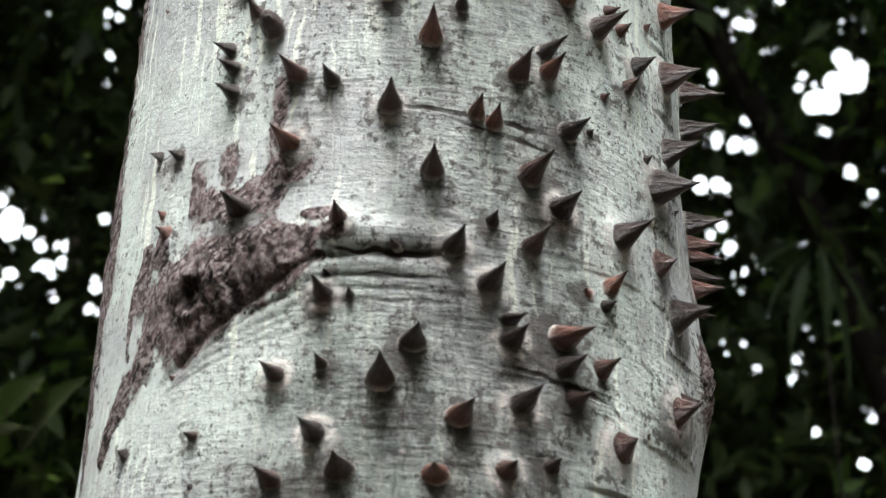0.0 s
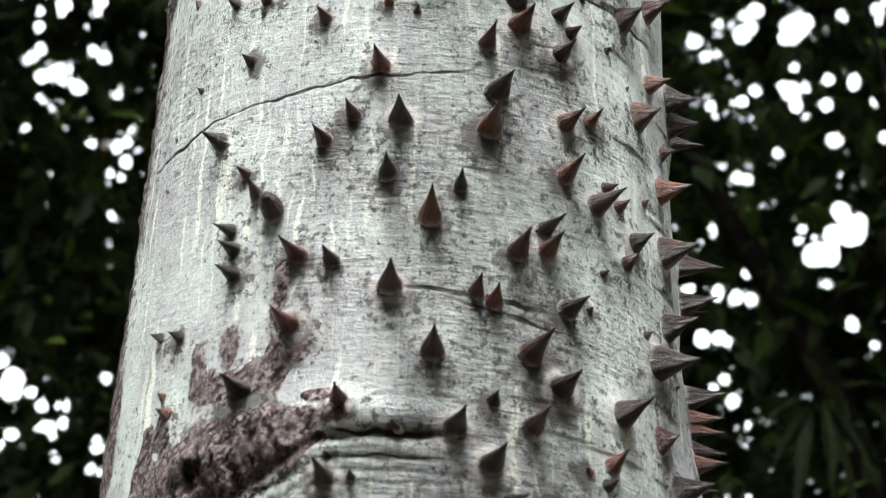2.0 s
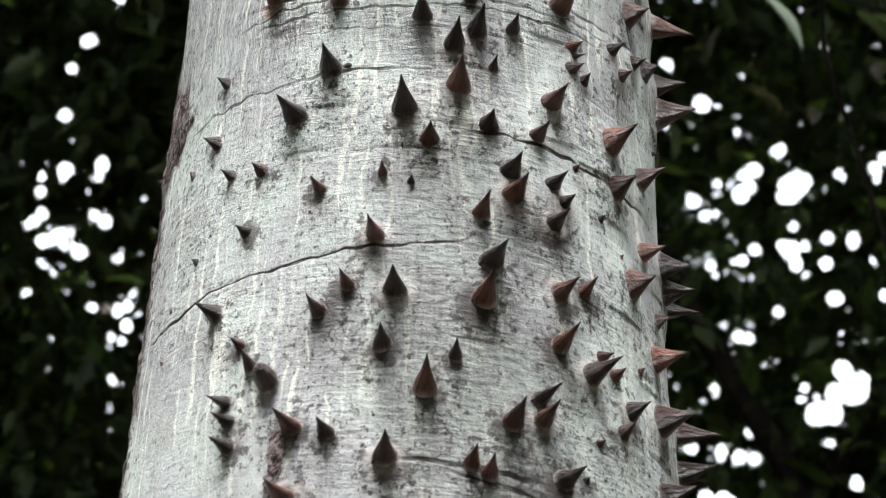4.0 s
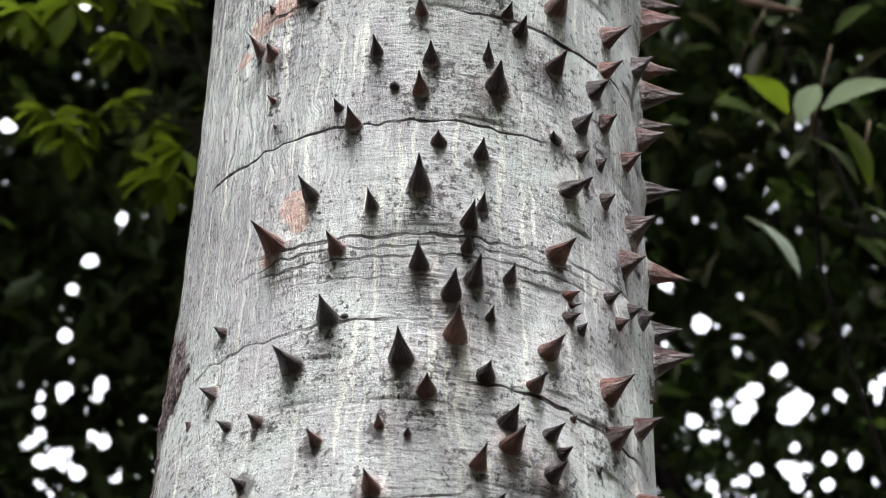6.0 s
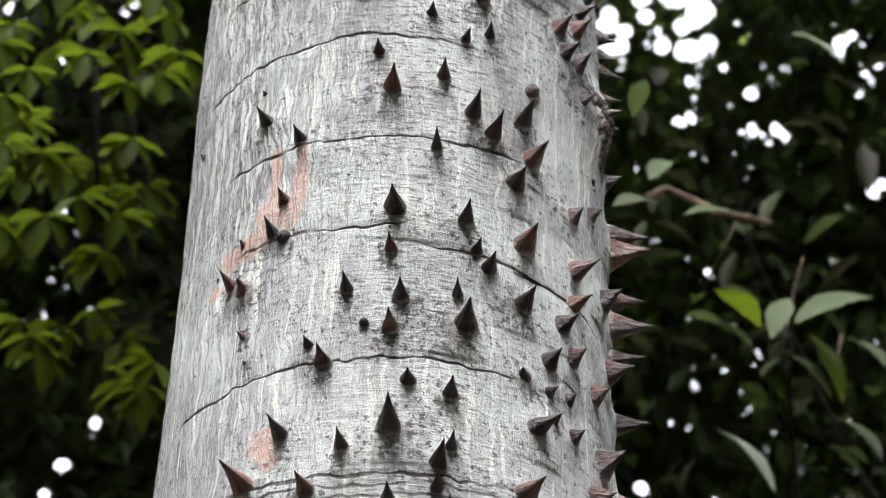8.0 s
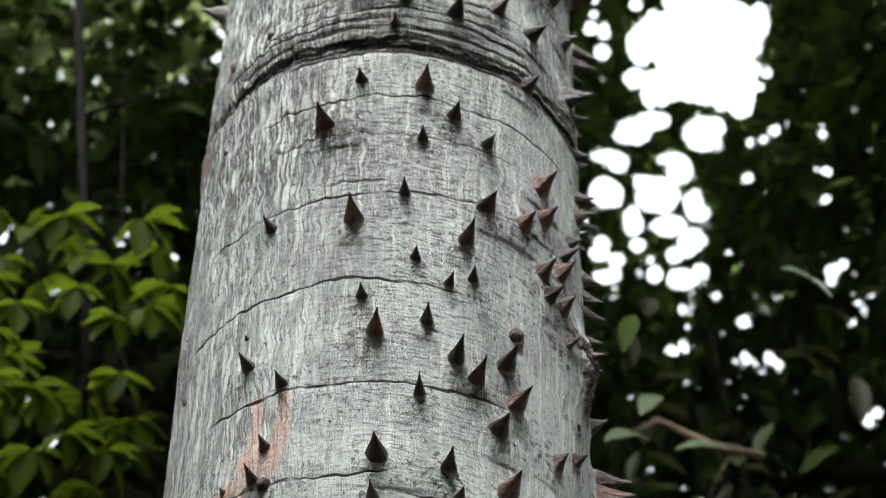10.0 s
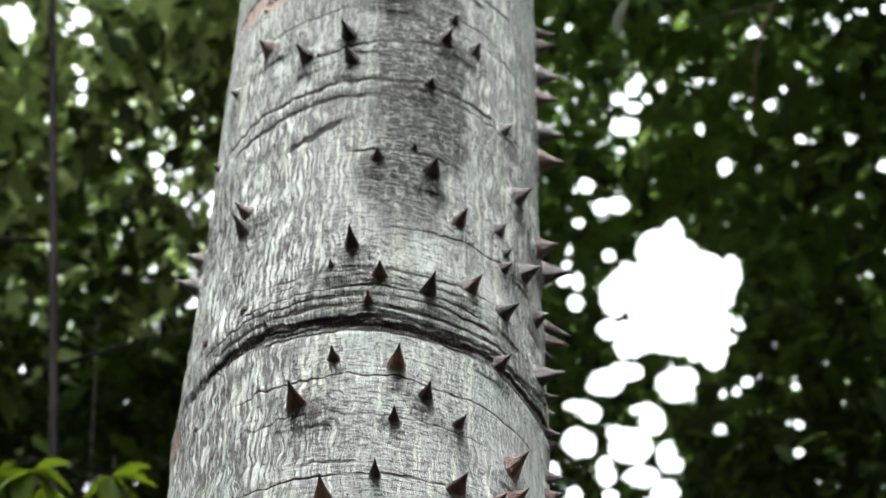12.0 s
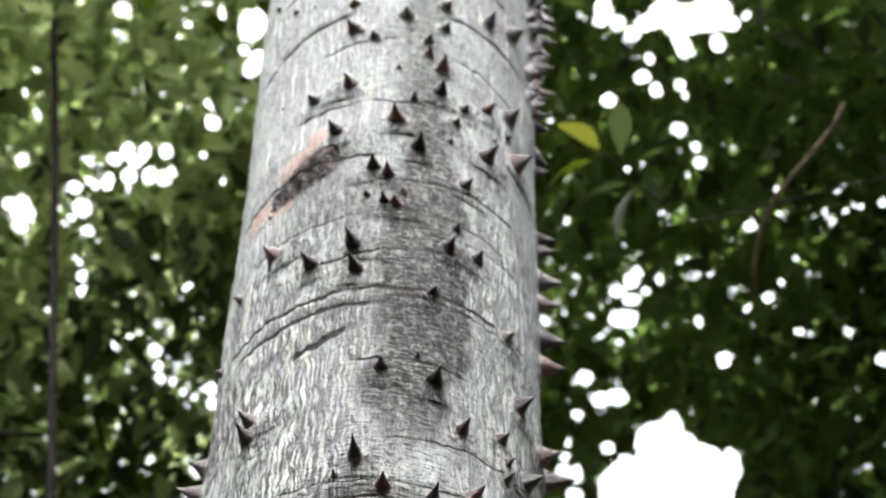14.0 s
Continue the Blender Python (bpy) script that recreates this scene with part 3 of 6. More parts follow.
    stain = np.maximum(stain, strip * np.clip(1.05 + 0.7 * soft, 0, 1))
    check = np.maximum(check, 0.9 * strip)
    collar = np.zeros_like(R)
    grime_shade = 0.62 * np.clip((-T - 62) / 14, 0, 1) * np.interp(Z, [1.95, 2.1, 2.5, 3.2, 3.6], [0.6, 1, 1, 0.8, 0]) * np.clip(0.75 + 2.2 * soft, 0, 1)
    grime_shade = np.maximum(grime_shade, 0.75 * np.clip(1.2 - oval(T, Z, -74, 2.575, 17, 0.055, 0.001) + 1.5 * soft, 0, 1))
    grime_shade = np.maximum(grime_shade, 0.45 * np.clip(1.2 - oval(T, Z, 22, 2.20, 16, 0.07) + 2 * soft, 0, 1))
    grime_shade = np.maximum(grime_shade, 0.5 * np.clip(1.2 - oval(T, Z, 74, 3.19, 12, 0.05) + 2 * soft, 0, 1))
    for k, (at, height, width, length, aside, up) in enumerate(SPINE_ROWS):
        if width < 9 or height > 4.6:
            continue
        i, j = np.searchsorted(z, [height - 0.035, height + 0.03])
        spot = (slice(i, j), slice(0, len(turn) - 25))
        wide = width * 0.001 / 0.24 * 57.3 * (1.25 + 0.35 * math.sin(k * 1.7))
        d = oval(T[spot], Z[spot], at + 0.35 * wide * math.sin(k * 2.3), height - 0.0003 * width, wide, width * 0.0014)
        # grime and the spine's contact shade, painted dark round its foot
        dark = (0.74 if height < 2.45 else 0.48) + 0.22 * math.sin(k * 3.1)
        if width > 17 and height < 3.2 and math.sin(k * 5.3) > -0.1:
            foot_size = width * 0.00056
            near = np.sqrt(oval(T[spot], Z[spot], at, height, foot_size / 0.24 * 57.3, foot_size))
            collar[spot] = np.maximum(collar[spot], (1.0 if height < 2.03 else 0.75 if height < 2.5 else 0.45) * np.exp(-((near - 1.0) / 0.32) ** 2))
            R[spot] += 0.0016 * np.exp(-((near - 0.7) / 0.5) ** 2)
        grime_shade[spot] = np.maximum(grime_shade[spot], dark * np.clip(1.2 - 0.8 * np.sqrt(d), 0, 1))
        R[spot] += 0.00012 * width * np.exp(-d * 1.3)
    cx, cy = trunk_axis(Z)
    verts = np.stack([cx + R * np.sin(A), cy - R * np.cos(A), Z], -1).reshape(-1, 3)
    n, m = len(z), len(turn)
    i, j = np.meshgrid(np.arange(n - 1), np.arange(m), indexing="ij")
    k = (j + 1) % m
    quads = np.stack([i * m + j, i * m + k, (i + 1) * m + k, (i + 1) * m + j], -1).reshape(-1, 4)
    me = bpy.data.meshes.new("trunk")
    me.vertices.add(len(verts))
    me.vertices.foreach_set("co", verts.ravel())
    me.loops.add(quads.size)
    me.loops.foreach_set("vertex_index", quads.ravel().astype(np.int32))
    me.polygons.add(len(quads))
    me.polygons.foreach_set("loop_start", np.arange(0, quads.size, 4, dtype=np.int32))
    me.polygons.foreach_set("use_smooth", np.ones(len(quads), bool))
    me.update(calc_edges=True)
    flow = me.attributes.new("bark", "FLOAT_VECTOR", "POINT")
    flow.data.foreach_set("vector", np.stack([arc, Z, 0 * Z], -1).astype(np.float32).ravel())
    for key, values in (("scab", scab), ("pink", pink), ("crack", np.clip(crack, 0, 1)), ("stain", stain), ("coarse", coarse), ("upright", upright), ("check", check), ("grime_shade", grime_shade), ("collar", collar), ("torn", torn), ("ring", np.clip(ring, 0, 30)), ("force", np.clip(force * 1.5, 0, 1))):
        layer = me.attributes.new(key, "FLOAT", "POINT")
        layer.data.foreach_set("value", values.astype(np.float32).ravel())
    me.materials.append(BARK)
    return part_of(new("trunk", me), tree, "pale grey-green ringed bark with brown scabs")


# spines on the bark: turn in degrees, height in m, width and length in mm, lean aside and upwards in degrees
SPINE_ROWS, STUB_ROWS = [], []
spines, stubs = SPINE_ROWS.extend, STUB_ROWS.extend


spines([
    (-35.1, 1.908, 7, 5, 10, 19),
    (-19.7, 1.908, 22, 39, 0, 0),
    (-8.5, 1.914, 26, 49, 3, 2),
    (6.9, 1.916, 22, 27, -10, 5),
    (18.6, 1.924, 22, 27, -3, 4),
    (26.8, 1.933, 17, 20, -5, 7),
    (-12.8, 1.942, 22, 45, -3, -2),
    (-52.4, 1.943, 13, 10, 4, 10),
    (-35.3, 1.946, 11, 14, 0, 1),
    (10.4, 1.960, 22, 47, 2, 3),
    (41.4, 1.961, 30, 23, -4, 8),
    (41.1, 1.970, 12, 7, -11, 9),
    (21.0, 1.975, 24, 47, -3, 4),
    (50.2, 1.980, 6, 4, -17, 22),
    (-2.6, 1.983, 25, 53, 1, 6),
    (30.9, 1.987, 21, 30, -1, 2),
])
spines([
    (-20.2, 1.987, 18, 36, 0, 0),
    (-12.5, 1.994, 12, 25, 0, 3),
    (-41.5, 1.995, 6, 6, 4, 9),
    (59.4, 2.009, 29, 30, -4, 9),
    (29.0, 2.010, 23, 37, -2, 3),
    (2.3, 2.013, 23, 48, 2, 1),
    (36.6, 2.016, 20, 30, -4, 7),
    (62.9, 2.018, 29, 22, -4, 9),
    (81.8, 2.020, 9, 12, -10, 24),
    (18.8, 2.022, 21, 43, -2, 2),
    (57.5, 2.026, 8, 5, -24, 31),
    (28.6, 2.033, 26, 47, 1, -2),
    (18.4, 2.039, 17, 33, 6, -6),
    (-12.9, 2.047, 19, 39, -1, 5),
    (-8.5, 2.048, 9, 17, 4, 2),
    (75.8, 2.061, 13, 11, -8, 18),
])
spines([
    (14.9, 2.064, 23, 48, -2, 3),
    (-12.6, 2.065, 9, 14, -2, -1),
    (38.3, 2.069, 13, 16, -3, 5),
    (34.2, 2.076, 12, 8, -35, 9),
    (39.5, 2.085, 16, 28, -10, 16),
    (-1.2, 2.088, 9, 18, -14, 1),
    (8.5, 2.089, 22, 46, 1, 4),
    (62.4, 2.094, 28, 36, -4, 8),
    (22.5, 2.099, 20, 42, -5, 6),
    (-10.1, 2.103, 10, 15, -1, -1),
    (-11.2, 2.107, 20, 37, 5, 3),
    (15.4, 2.115, 13, 22, -7, 5),
    (-47.2, 2.117, 15, 14, 4, 8),
    (-29.6, 2.121, 24, 38, 4, 5),
    (81.9, 2.126, 9, 27, 2, -2),
    (55.6, 2.128, 23, 19, -1, 4),
])
spines([
    (42.2, 2.130, 27, 41, -4, 7),
    (28.0, 2.135, 24, 40, -4, 5),
    (-49.4, 2.135, 8, 8, 7, 14),
    (79.6, 2.143, 21, 35, -2, 5),
    (4.5, 2.150, 22, 46, -4, 5),
    (22.1, 2.158, 24, 50, -2, 5),
    (82.1, 2.163, 14, 37, 4, -9),
    (-21.0, 2.172, 22, 42, -1, -1),
    (82.1, 2.180, 13, 37, 2, -6),
    (-46.3, 2.183, 12, 15, 1, 1),
    (66.1, 2.188, 8, 8, -10, 22),
    (82.1, 2.189, 15, 36, -0, 0),
    (-52.4, 2.189, 9, 13, -0, 0),
    (54.7, 2.193, 31, 44, 3, -5),
    (15.4, 2.196, 16, 34, -10, 7),
    (-3.5, 2.202, 21, 44, 4, 8),
])
spines([
    (12.1, 2.202, 16, 34, -6, 7),
    (30.1, 2.204, 20, 35, -1, 1),
    (82.3, 2.207, 20, 41, -2, 6),
    (35.4, 2.210, 9, 8, -8, 12),
    (51.6, 2.211, 11, 11, -7, 14),
    (-34.0, 2.224, 16, 27, -1, -1),
    (-14.1, 2.224, 16, 33, -0, -0),
    (-20.7, 2.231, 21, 42, -1, -1),
    (61.4, 2.234, 24, 35, -3, 7),
    (19.8, 2.242, 21, 44, -7, 6),
    (-34.4, 2.246, 15, 25, -2, -2),
    (39.2, 2.247, 9, 10, -5, 7),
    (25.8, 2.249, 18, 38, -5, 7),
    (3.4, 2.263, 22, 47, -3, 9),
    (-35.6, 2.264, 14, 25, -5, -7),
    (45.9, 2.265, 15, 20, -9, 15),
])
spines([
    (25.3, 2.268, 17, 35, 5, 4),
    (82.2, 2.287, 9, 28, 1, 0),
    (48.6, 2.288, 19, 26, -4, 8),
    (-30.7, 2.290, 14, 29, 11, 13),
    (8.9, 2.292, 14, 29, -7, 9),
    (82.5, 2.293, 22, 40, -4, 9),
    (-4.8, 2.300, 17, 35, 2, 4),
    (-2.8, 2.348, 22, 44, 0, 2),
    (62.1, 2.303, 28, 38, -2, 5),
    (37.4, 2.304, 20, 43, -2, 3),
    (-33.7, 2.313, 12, 18, 1, 1),
    (44.4, 2.314, 14, 17, -6, 9),
    (30.3, 2.321, 19, 39, -7, 8),
    (40.8, 2.326, 13, 17, 1, -1),
    (-59.0, 2.331, 5, 4, 11, 22),
    (82.5, 2.332, 21, 45, 1, -4),
    (-17.3, 2.332, 17, 31, -2, -1),
])
spines([
    (54.8, 2.336, 8, 8, -11, 20),
    (14.3, 2.347, 23, 49, -6, 4),
    (-41.1, 2.350, 17, 28, 0, 1),
    (-11.8, 2.353, 15, 32, -2, 1),
    (62.1, 2.361, 23, 35, -1, 1),
    (30.5, 2.370, 20, 34, -1, 1),
    (-58.3, 2.379, 5, 3, 13, 19),
    (36.8, 2.379, 16, 26, -9, 11),
    (15.7, 2.383, 23, 46, 1, -1),
    (-6.9, 2.398, 19, 39, -4, 0),
    (68.3, 2.410, 13, 14, -5, 9),
    (-50.2, 2.413, 7, 7, 3, 5),
    (52.6, 2.414, 26, 28, -0, 1),
    (-35.4, 2.420, 14, 17, 0, 0),
    (13.7, 2.426, 17, 37, -3, 6),
    (29.4, 2.432, 19, 33, -3, 3),
])
spines([
    (49.5, 2.434, 9, 6, -11, 17),
    (-18.9, 2.447, 14, 25, -2, -1),
    (20.3, 2.449, 24, 42, -2, 1),
    (-0.5, 2.451, 8, 14, 4, -0),
    (82.6, 2.451, 17, 35, 1, -3),
    (76.9, 2.456, 24, 32, -1, 2),
    (31.9, 2.456, 19, 23, 0, -0),
    (-6.2, 2.458, 11, 23, 3, 1),
    (59.4, 2.459, 18, 26, -1, 1),
    (42.9, 2.459, 10, 9, -8, 11),
    (29.5, 2.471, 18, 30, -2, 2),
    (20.0, 2.471, 22, 36, -5, 3),
    (73.2, 2.474, 24, 32, 2, -3),
    (-33.0, 2.477, 15, 18, -0, -1),
    (-41.6, 2.484, 13, 15, -1, -1),
    (3.0, 2.491, 21, 34, -2, 0),
])
spines([
    (36.2, 2.498, 8, 9, -6, 7),
    (48.3, 2.499, 25, 29, -6, 8),
    (-55.9, 2.508, 11, 7, 13, 13),
    (15.3, 2.513, 23, 27, -6, 3),
    (26.0, 2.514, 19, 29, -2, 2),
    (-2.2, 2.520, 26, 55, -2, 1),
    (-25.5, 2.523, 24, 41, -0, 0),
    (-47.6, 2.526, 15, 17, -3, -3),
    (60.4, 2.534, 22, 29, -5, 9),
    (46.5, 2.541, 28, 38, -4, 6),
    (8.8, 2.547, 25, 51, -6, 1),
    (29.7, 2.552, 24, 35, -5, 4),
    (-82.2, 2.555, 11, 10, 12, 23),
    (-18.4, 2.565, 24, 40, 7, 3),
    (16.5, 2.573, 11, 21, -9, 4),
    (-46.6, 2.586, 12, 14, 1, 1),
])
spines([
    (38.8, 2.589, 16, 17, -9, 9),
    (7.7, 2.589, 22, 45, -3, 1),
    (74.9, 2.595, 5, 8, 2, -4),
    (35.4, 2.598, 16, 20, 6, -6),
    (12.6, 2.606, 22, 45, -5, 2),
    (36.0, 2.612, 8, 17, 15, -9),
    (0.9, 2.616, 21, 42, -4, 0),
    (20.9, 2.616, 15, 27, -11, 6),
    (51.4, 2.621, 20, 20, -2, 3),
    (35.6, 2.621, 15, 19, 5, -5),
    (-17.4, 2.637, 20, 33, -1, -1),
    (11.2, 2.639, 15, 29, -9, 3),
    (48.0, 2.640, 18, 22, -3, 3),
    (58.6, 2.652, 19, 18, -1, 1),
    (-32.7, 2.653, 23, 47, 4, 3),
    (32.4, 2.657, 26, 37, -2, 2),
])
spines([
    (83.1, 2.658, 31, 43, -3, 4),
    (66.9, 2.664, 22, 17, -3, 5),
    (11.4, 2.664, 20, 41, -5, 3),
    (-10.1, 2.679, 15, 32, 2, 0),
    (14.4, 2.685, 13, 28, -10, 4),
    (83.1, 2.689, 22, 33, -3, 4),
    (0.3, 2.699, 25, 52, -2, 2),
    (-24.5, 2.699, 19, 35, 3, 2),
    (56.6, 2.700, 26, 27, 1, -2),
    (36.1, 2.735, 26, 37, 4, -3),
    (14.2, 2.742, 17, 30, -11, 4),
    (48.5, 2.748, 19, 20, -5, 5),
    (62.3, 2.750, 30, 31, -8, 12),
    (4.3, 2.752, 19, 19, -7, 1),
    (41.8, 2.754, 14, 16, -3, 3),
    (83.1, 2.758, 24, 45, 7, -11),
])
spines([
    (-15.6, 2.773, 17, 30, 4, 2),
    (40.7, 2.783, 14, 16, -1, 1),
    (33.2, 2.787, 19, 16, -35, 1),
    (48.0, 2.790, 16, 13, -6, 7),
    (-36.2, 2.793, 9, 7, 0, 1),
    (-19.4, 2.794, 12, 18, 2, 1),
    (-0.2, 2.808, 17, 34, -4, 0),
    (40.8, 2.817, 23, 26, -9, 8),
    (17.7, 2.822, 28, 41, -13, 5),
    (60.3, 2.824, 22, 23, -6, 7),
    (-37.5, 2.825, 11, 14, 1, 1),
    (49.8, 2.842, 23, 22, -5, 5),
    (2.0, 2.845, 17, 32, -4, 0),
    (83.1, 2.852, 23, 40, -0, 1),
    (-10.9, 2.854, 15, 29, 3, 1),
    (15.7, 2.856, 13, 26, -17, 6),
])
spines([
    (33.1, 2.869, 23, 32, -9, 6),
    (46.3, 2.873, 25, 25, -4, 4),
    (-38.5, 2.879, 22, 22, 13, 11),
    (71.0, 2.880, 26, 32, -3, 4),
    (-43.2, 2.894, 17, 26, 11, 10),
    (23.6, 2.896, 20, 28, -10, 5),
    (-0.6, 2.900, 15, 28, -6, -0),
    (51.1, 2.909, 22, 27, -3, 3),
    (20.4, 2.914, 14, 22, -9, 4),
    (-49.2, 2.915, 7, 5, 24, 21),
    (83.6, 2.935, 17, 37, 0, -0),
    (-31.5, 2.939, 16, 27, 11, 8),
    (-40.6, 2.941, 11, 10, 9, 8),
    (33.8, 2.942, 28, 35, -11, 8),
    (17.5, 2.946, 18, 35, -11, 4),
    (-0.0, 2.949, 27, 39, -6, -0),
])
spines([
    (51.5, 2.950, 22, 36, -1, 1),
    (68.7, 2.960, 29, 29, -11, 14),
    (83.4, 2.974, 30, 48, 1, -2),
    (-28.7, 2.975, 16, 22, 9, 6),
    (83.4, 3.006, 26, 43, 1, -1),
    (31.0, 3.013, 26, 30, -8, 5),
    (52.2, 3.022, 21, 19, -9, 10),
    (9.9, 3.030, 15, 32, -12, 7),
    (-25.3, 3.050, 17, 25, 5, 3),
    (36.3, 3.056, 26, 35, -6, 4),
    (63.3, 3.057, 18, 16, -8, 9),
    (24.5, 3.064, 22, 40, -9, 4),
    (83.5, 3.069, 36, 49, -2, 3),
    (19.0, 3.084, 22, 40, -8, 3),
    (-35.7, 3.087, 21, 28, 8, 5),
    (83.4, 3.094, 27, 49, 3, -4),
])
spines([
    (33.6, 3.101, 23, 36, -14, 7),
    (-2.0, 3.104, 22, 40, 4, 0),
    (65.4, 3.107, 12, 9, -35, -17),
    (-64.6, 3.115, 9, 8, 12, 13),
    (11.3, 3.126, 17, 31, -10, 2),
    (-38.0, 3.133, 8, 7, 14, 9),
    (-5.7, 3.154, 15, 23, 1, -0),
    (83.7, 3.167, 19, 25, -13, 13),
    (17.0, 3.186, 13, 21, -4, 1),
    (57.7, 3.194, 21, 23, -4, 3),
    (23.9, 3.201, 14, 21, -20, 8),
    (67.8, 3.209, 27, 34, 2, -2),
    (7.7, 3.212, 14, 22, -4, 0),
    (55.8, 3.240, 25, 28, -13, 10),
    (50.2, 3.242, 23, 27, -5, 4),
    (21.4, 3.251, 22, 39, -7, 3),
])
spines([
    (84.1, 3.254, 11, 25, 11, -9),
    (73.9, 3.260, 14, 29, 15, -13),
    (-9.0, 3.263, 24, 44, 2, 0),
    (47.8, 3.270, 23, 27, -11, 8),
    (-32.8, 3.278, 19, 24, 5, 2),
    (55.6, 3.290, 25, 30, -10, 7),
    (4.4, 3.304, 15, 28, -7, 0),
    (76.0, 3.308, 16, 31, 20, -17),
    (27.3, 3.314, 25, 31, -3, 1),
    (40.0, 3.317, 27, 28, -7, 5),
    (74.5, 3.324, 18, 29, 15, -13),
    (58.6, 3.330, 20, 26, -1, 1),
    (48.4, 3.351, 26, 28, -7, 5),
    (76.2, 3.359, 21, 27, 16, -14),
    (63.0, 3.365, 20, 20, 0, -0),
    (8.9, 3.392, 15, 24, -10, 1),
])
spines([
    (47.5, 3.399, 31, 33, -8, 6),
    (73.6, 3.400, 10, 14, 23, -19),
    (27.8, 3.413, 17, 22, 0, 0),
    (-18.7, 3.414, 28, 41, 3, 1),
    (69.5, 3.429, 25, 26, -4, 3),
    (17.7, 3.440, 20, 26, -5, 2),
    (-57.8, 3.468, 8, 5, 20, 9),
    (71.4, 3.471, 17, 27, 10, -9),
    (8.9, 3.477, 25, 37, -5, 1),
    (84.4, 3.478, 14, 28, 7, -7),
    (-9.1, 3.484, 17, 24, 1, 0),
    (75.3, 3.537, 22, 19, -3, 3),
    (73.7, 3.553, 20, 23, 10, -9),
    (42.9, 3.554, 26, 25, -1, 1),
    (-31.4, 3.568, 13, 12, 7, 4),
    (-0.2, 3.579, 17, 22, -1, -0),
])
spines([
    (67.9, 3.586, 27, 28, 2, -1),
    (41.3, 3.586, 9, 6, -5, 3),
    (75.6, 3.598, 16, 16, 16, -13),
    (63.3, 3.607, 34, 45, 7, -5),
    (17.7, 3.615, 24, 38, -5, 1),
    (2.8, 3.628, 24, 28, -4, 0),
    (44.1, 3.647, 29, 33, 3, -2),
    (-11.9, 3.649, 11, 14, -1, -0),
    (31.9, 3.656, 25, 30, -1, 0),
    (-6.1, 3.683, 22, 37, -1, -0),
    (65.6, 3.723, 28, 24, -1, 1),
    (46.0, 3.739, 21, 19, 1, -0),
    (84.5, 3.740, 13, 18, 16, -15),
    (84.6, 3.768, 21, 37, 9, -8),
    (46.4, 3.768, 19, 18, -0, -0),
    (27.8, 3.772, 23, 27, -3, 1),
])
spines([
    (57.6, 3.776, 31, 29, 2, -1),
    (-45.0, 3.778, 27, 33, 11, 7),
    (84.5, 3.792, 21, 42, 13, -12),
    (44.3, 3.808, 23, 18, -3, 1),
    (-44.7, 3.813, 28, 28, 0, -0),
    (-80.9, 3.816, 26, 37, 2, 2),
    (17.8, 3.847, 29, 30, -2, 1),
    (0.2, 3.858, 23, 20, -4, 0),
    (-81.1, 3.869, 27, 27, 7, 7),
    (71.1, 3.886, 32, 34, 0, -0),
    (12.0, 3.892, 12, 11, -4, 1),
    (84.6, 3.900, 33, 48, -0, 0),
    (54.3, 3.916, 28, 29, -1, 1),
    (-72.8, 4.031, 22, 15, 0, 0),
    (16.5, 4.034, 23, 20, -1, -0),
    (47.7, 4.035, 21, 20, 2, -1),
])
spines([
    (-10.1, 4.073, 28, 36, -13, -2),
    (-26.5, 4.103, 30, 35, -9, -3),
    (-11.4, 4.128, 30, 41, -12, -2),
    (-60.6, 4.140, 23, 20, -8, -5),
    (84.6, 4.147, 36, 49, 3, -3),
    (21.6, 4.152, 27, 29, 2, -1),
    (33.4, 4.159, 27, 24, -6, 2),
    (-44.3, 4.179, 31, 27, -4, -2),
    (24.7, 4.205, 22, 18, -2, 1),
    (84.6, 4.213, 37, 50, 6, -5),
    (2.2, 4.229, 27, 21, -12, 0),
    (-1.9, 4.232, 21, 25, -9, -0),
    (-8.3, 4.250, 18, 14, -5, -1),
    (5.1, 4.256, 23, 16, -14, 1),
    (-49.4, 4.294, 12, 8, 4, -0),
    (84.6, 4.300, 32, 43, 5, -4),
])
spines([
    (-1.2, 4.302, 24, 31, -5, 0),
    (-6.5, 4.320, 27, 34, -2, -0),
    (27.6, 4.324, 28, 26, 10, -3),
    (84.7, 4.358, 35, 48, 5, -4),
    (9.4, 4.381, 29, 38, -2, 0),
    (21.6, 4.426, 16, 12, 4, -1),
    (47.2, 4.430, 15, 10, 4, -4),
    (37.2, 4.432, 35, 39, -2, 1),
    (84.7, 4.434, 30, 41, -2, 2),
    (-21.7, 4.436, 30, 32, -12, -3),
    (1.0, 4.452, 35, 37, -12, -0),
    (84.5, 4.470, 24, 41, 4, -3),
    (23.8, 4.483, 20, 18, -2, 0),
    (54.4, 4.500, 38, 41, 1, -1),
    (42.0, 4.503, 14, 9, 1, -7),
    (7.0, 4.519, 19, 20, -4, 1),
])
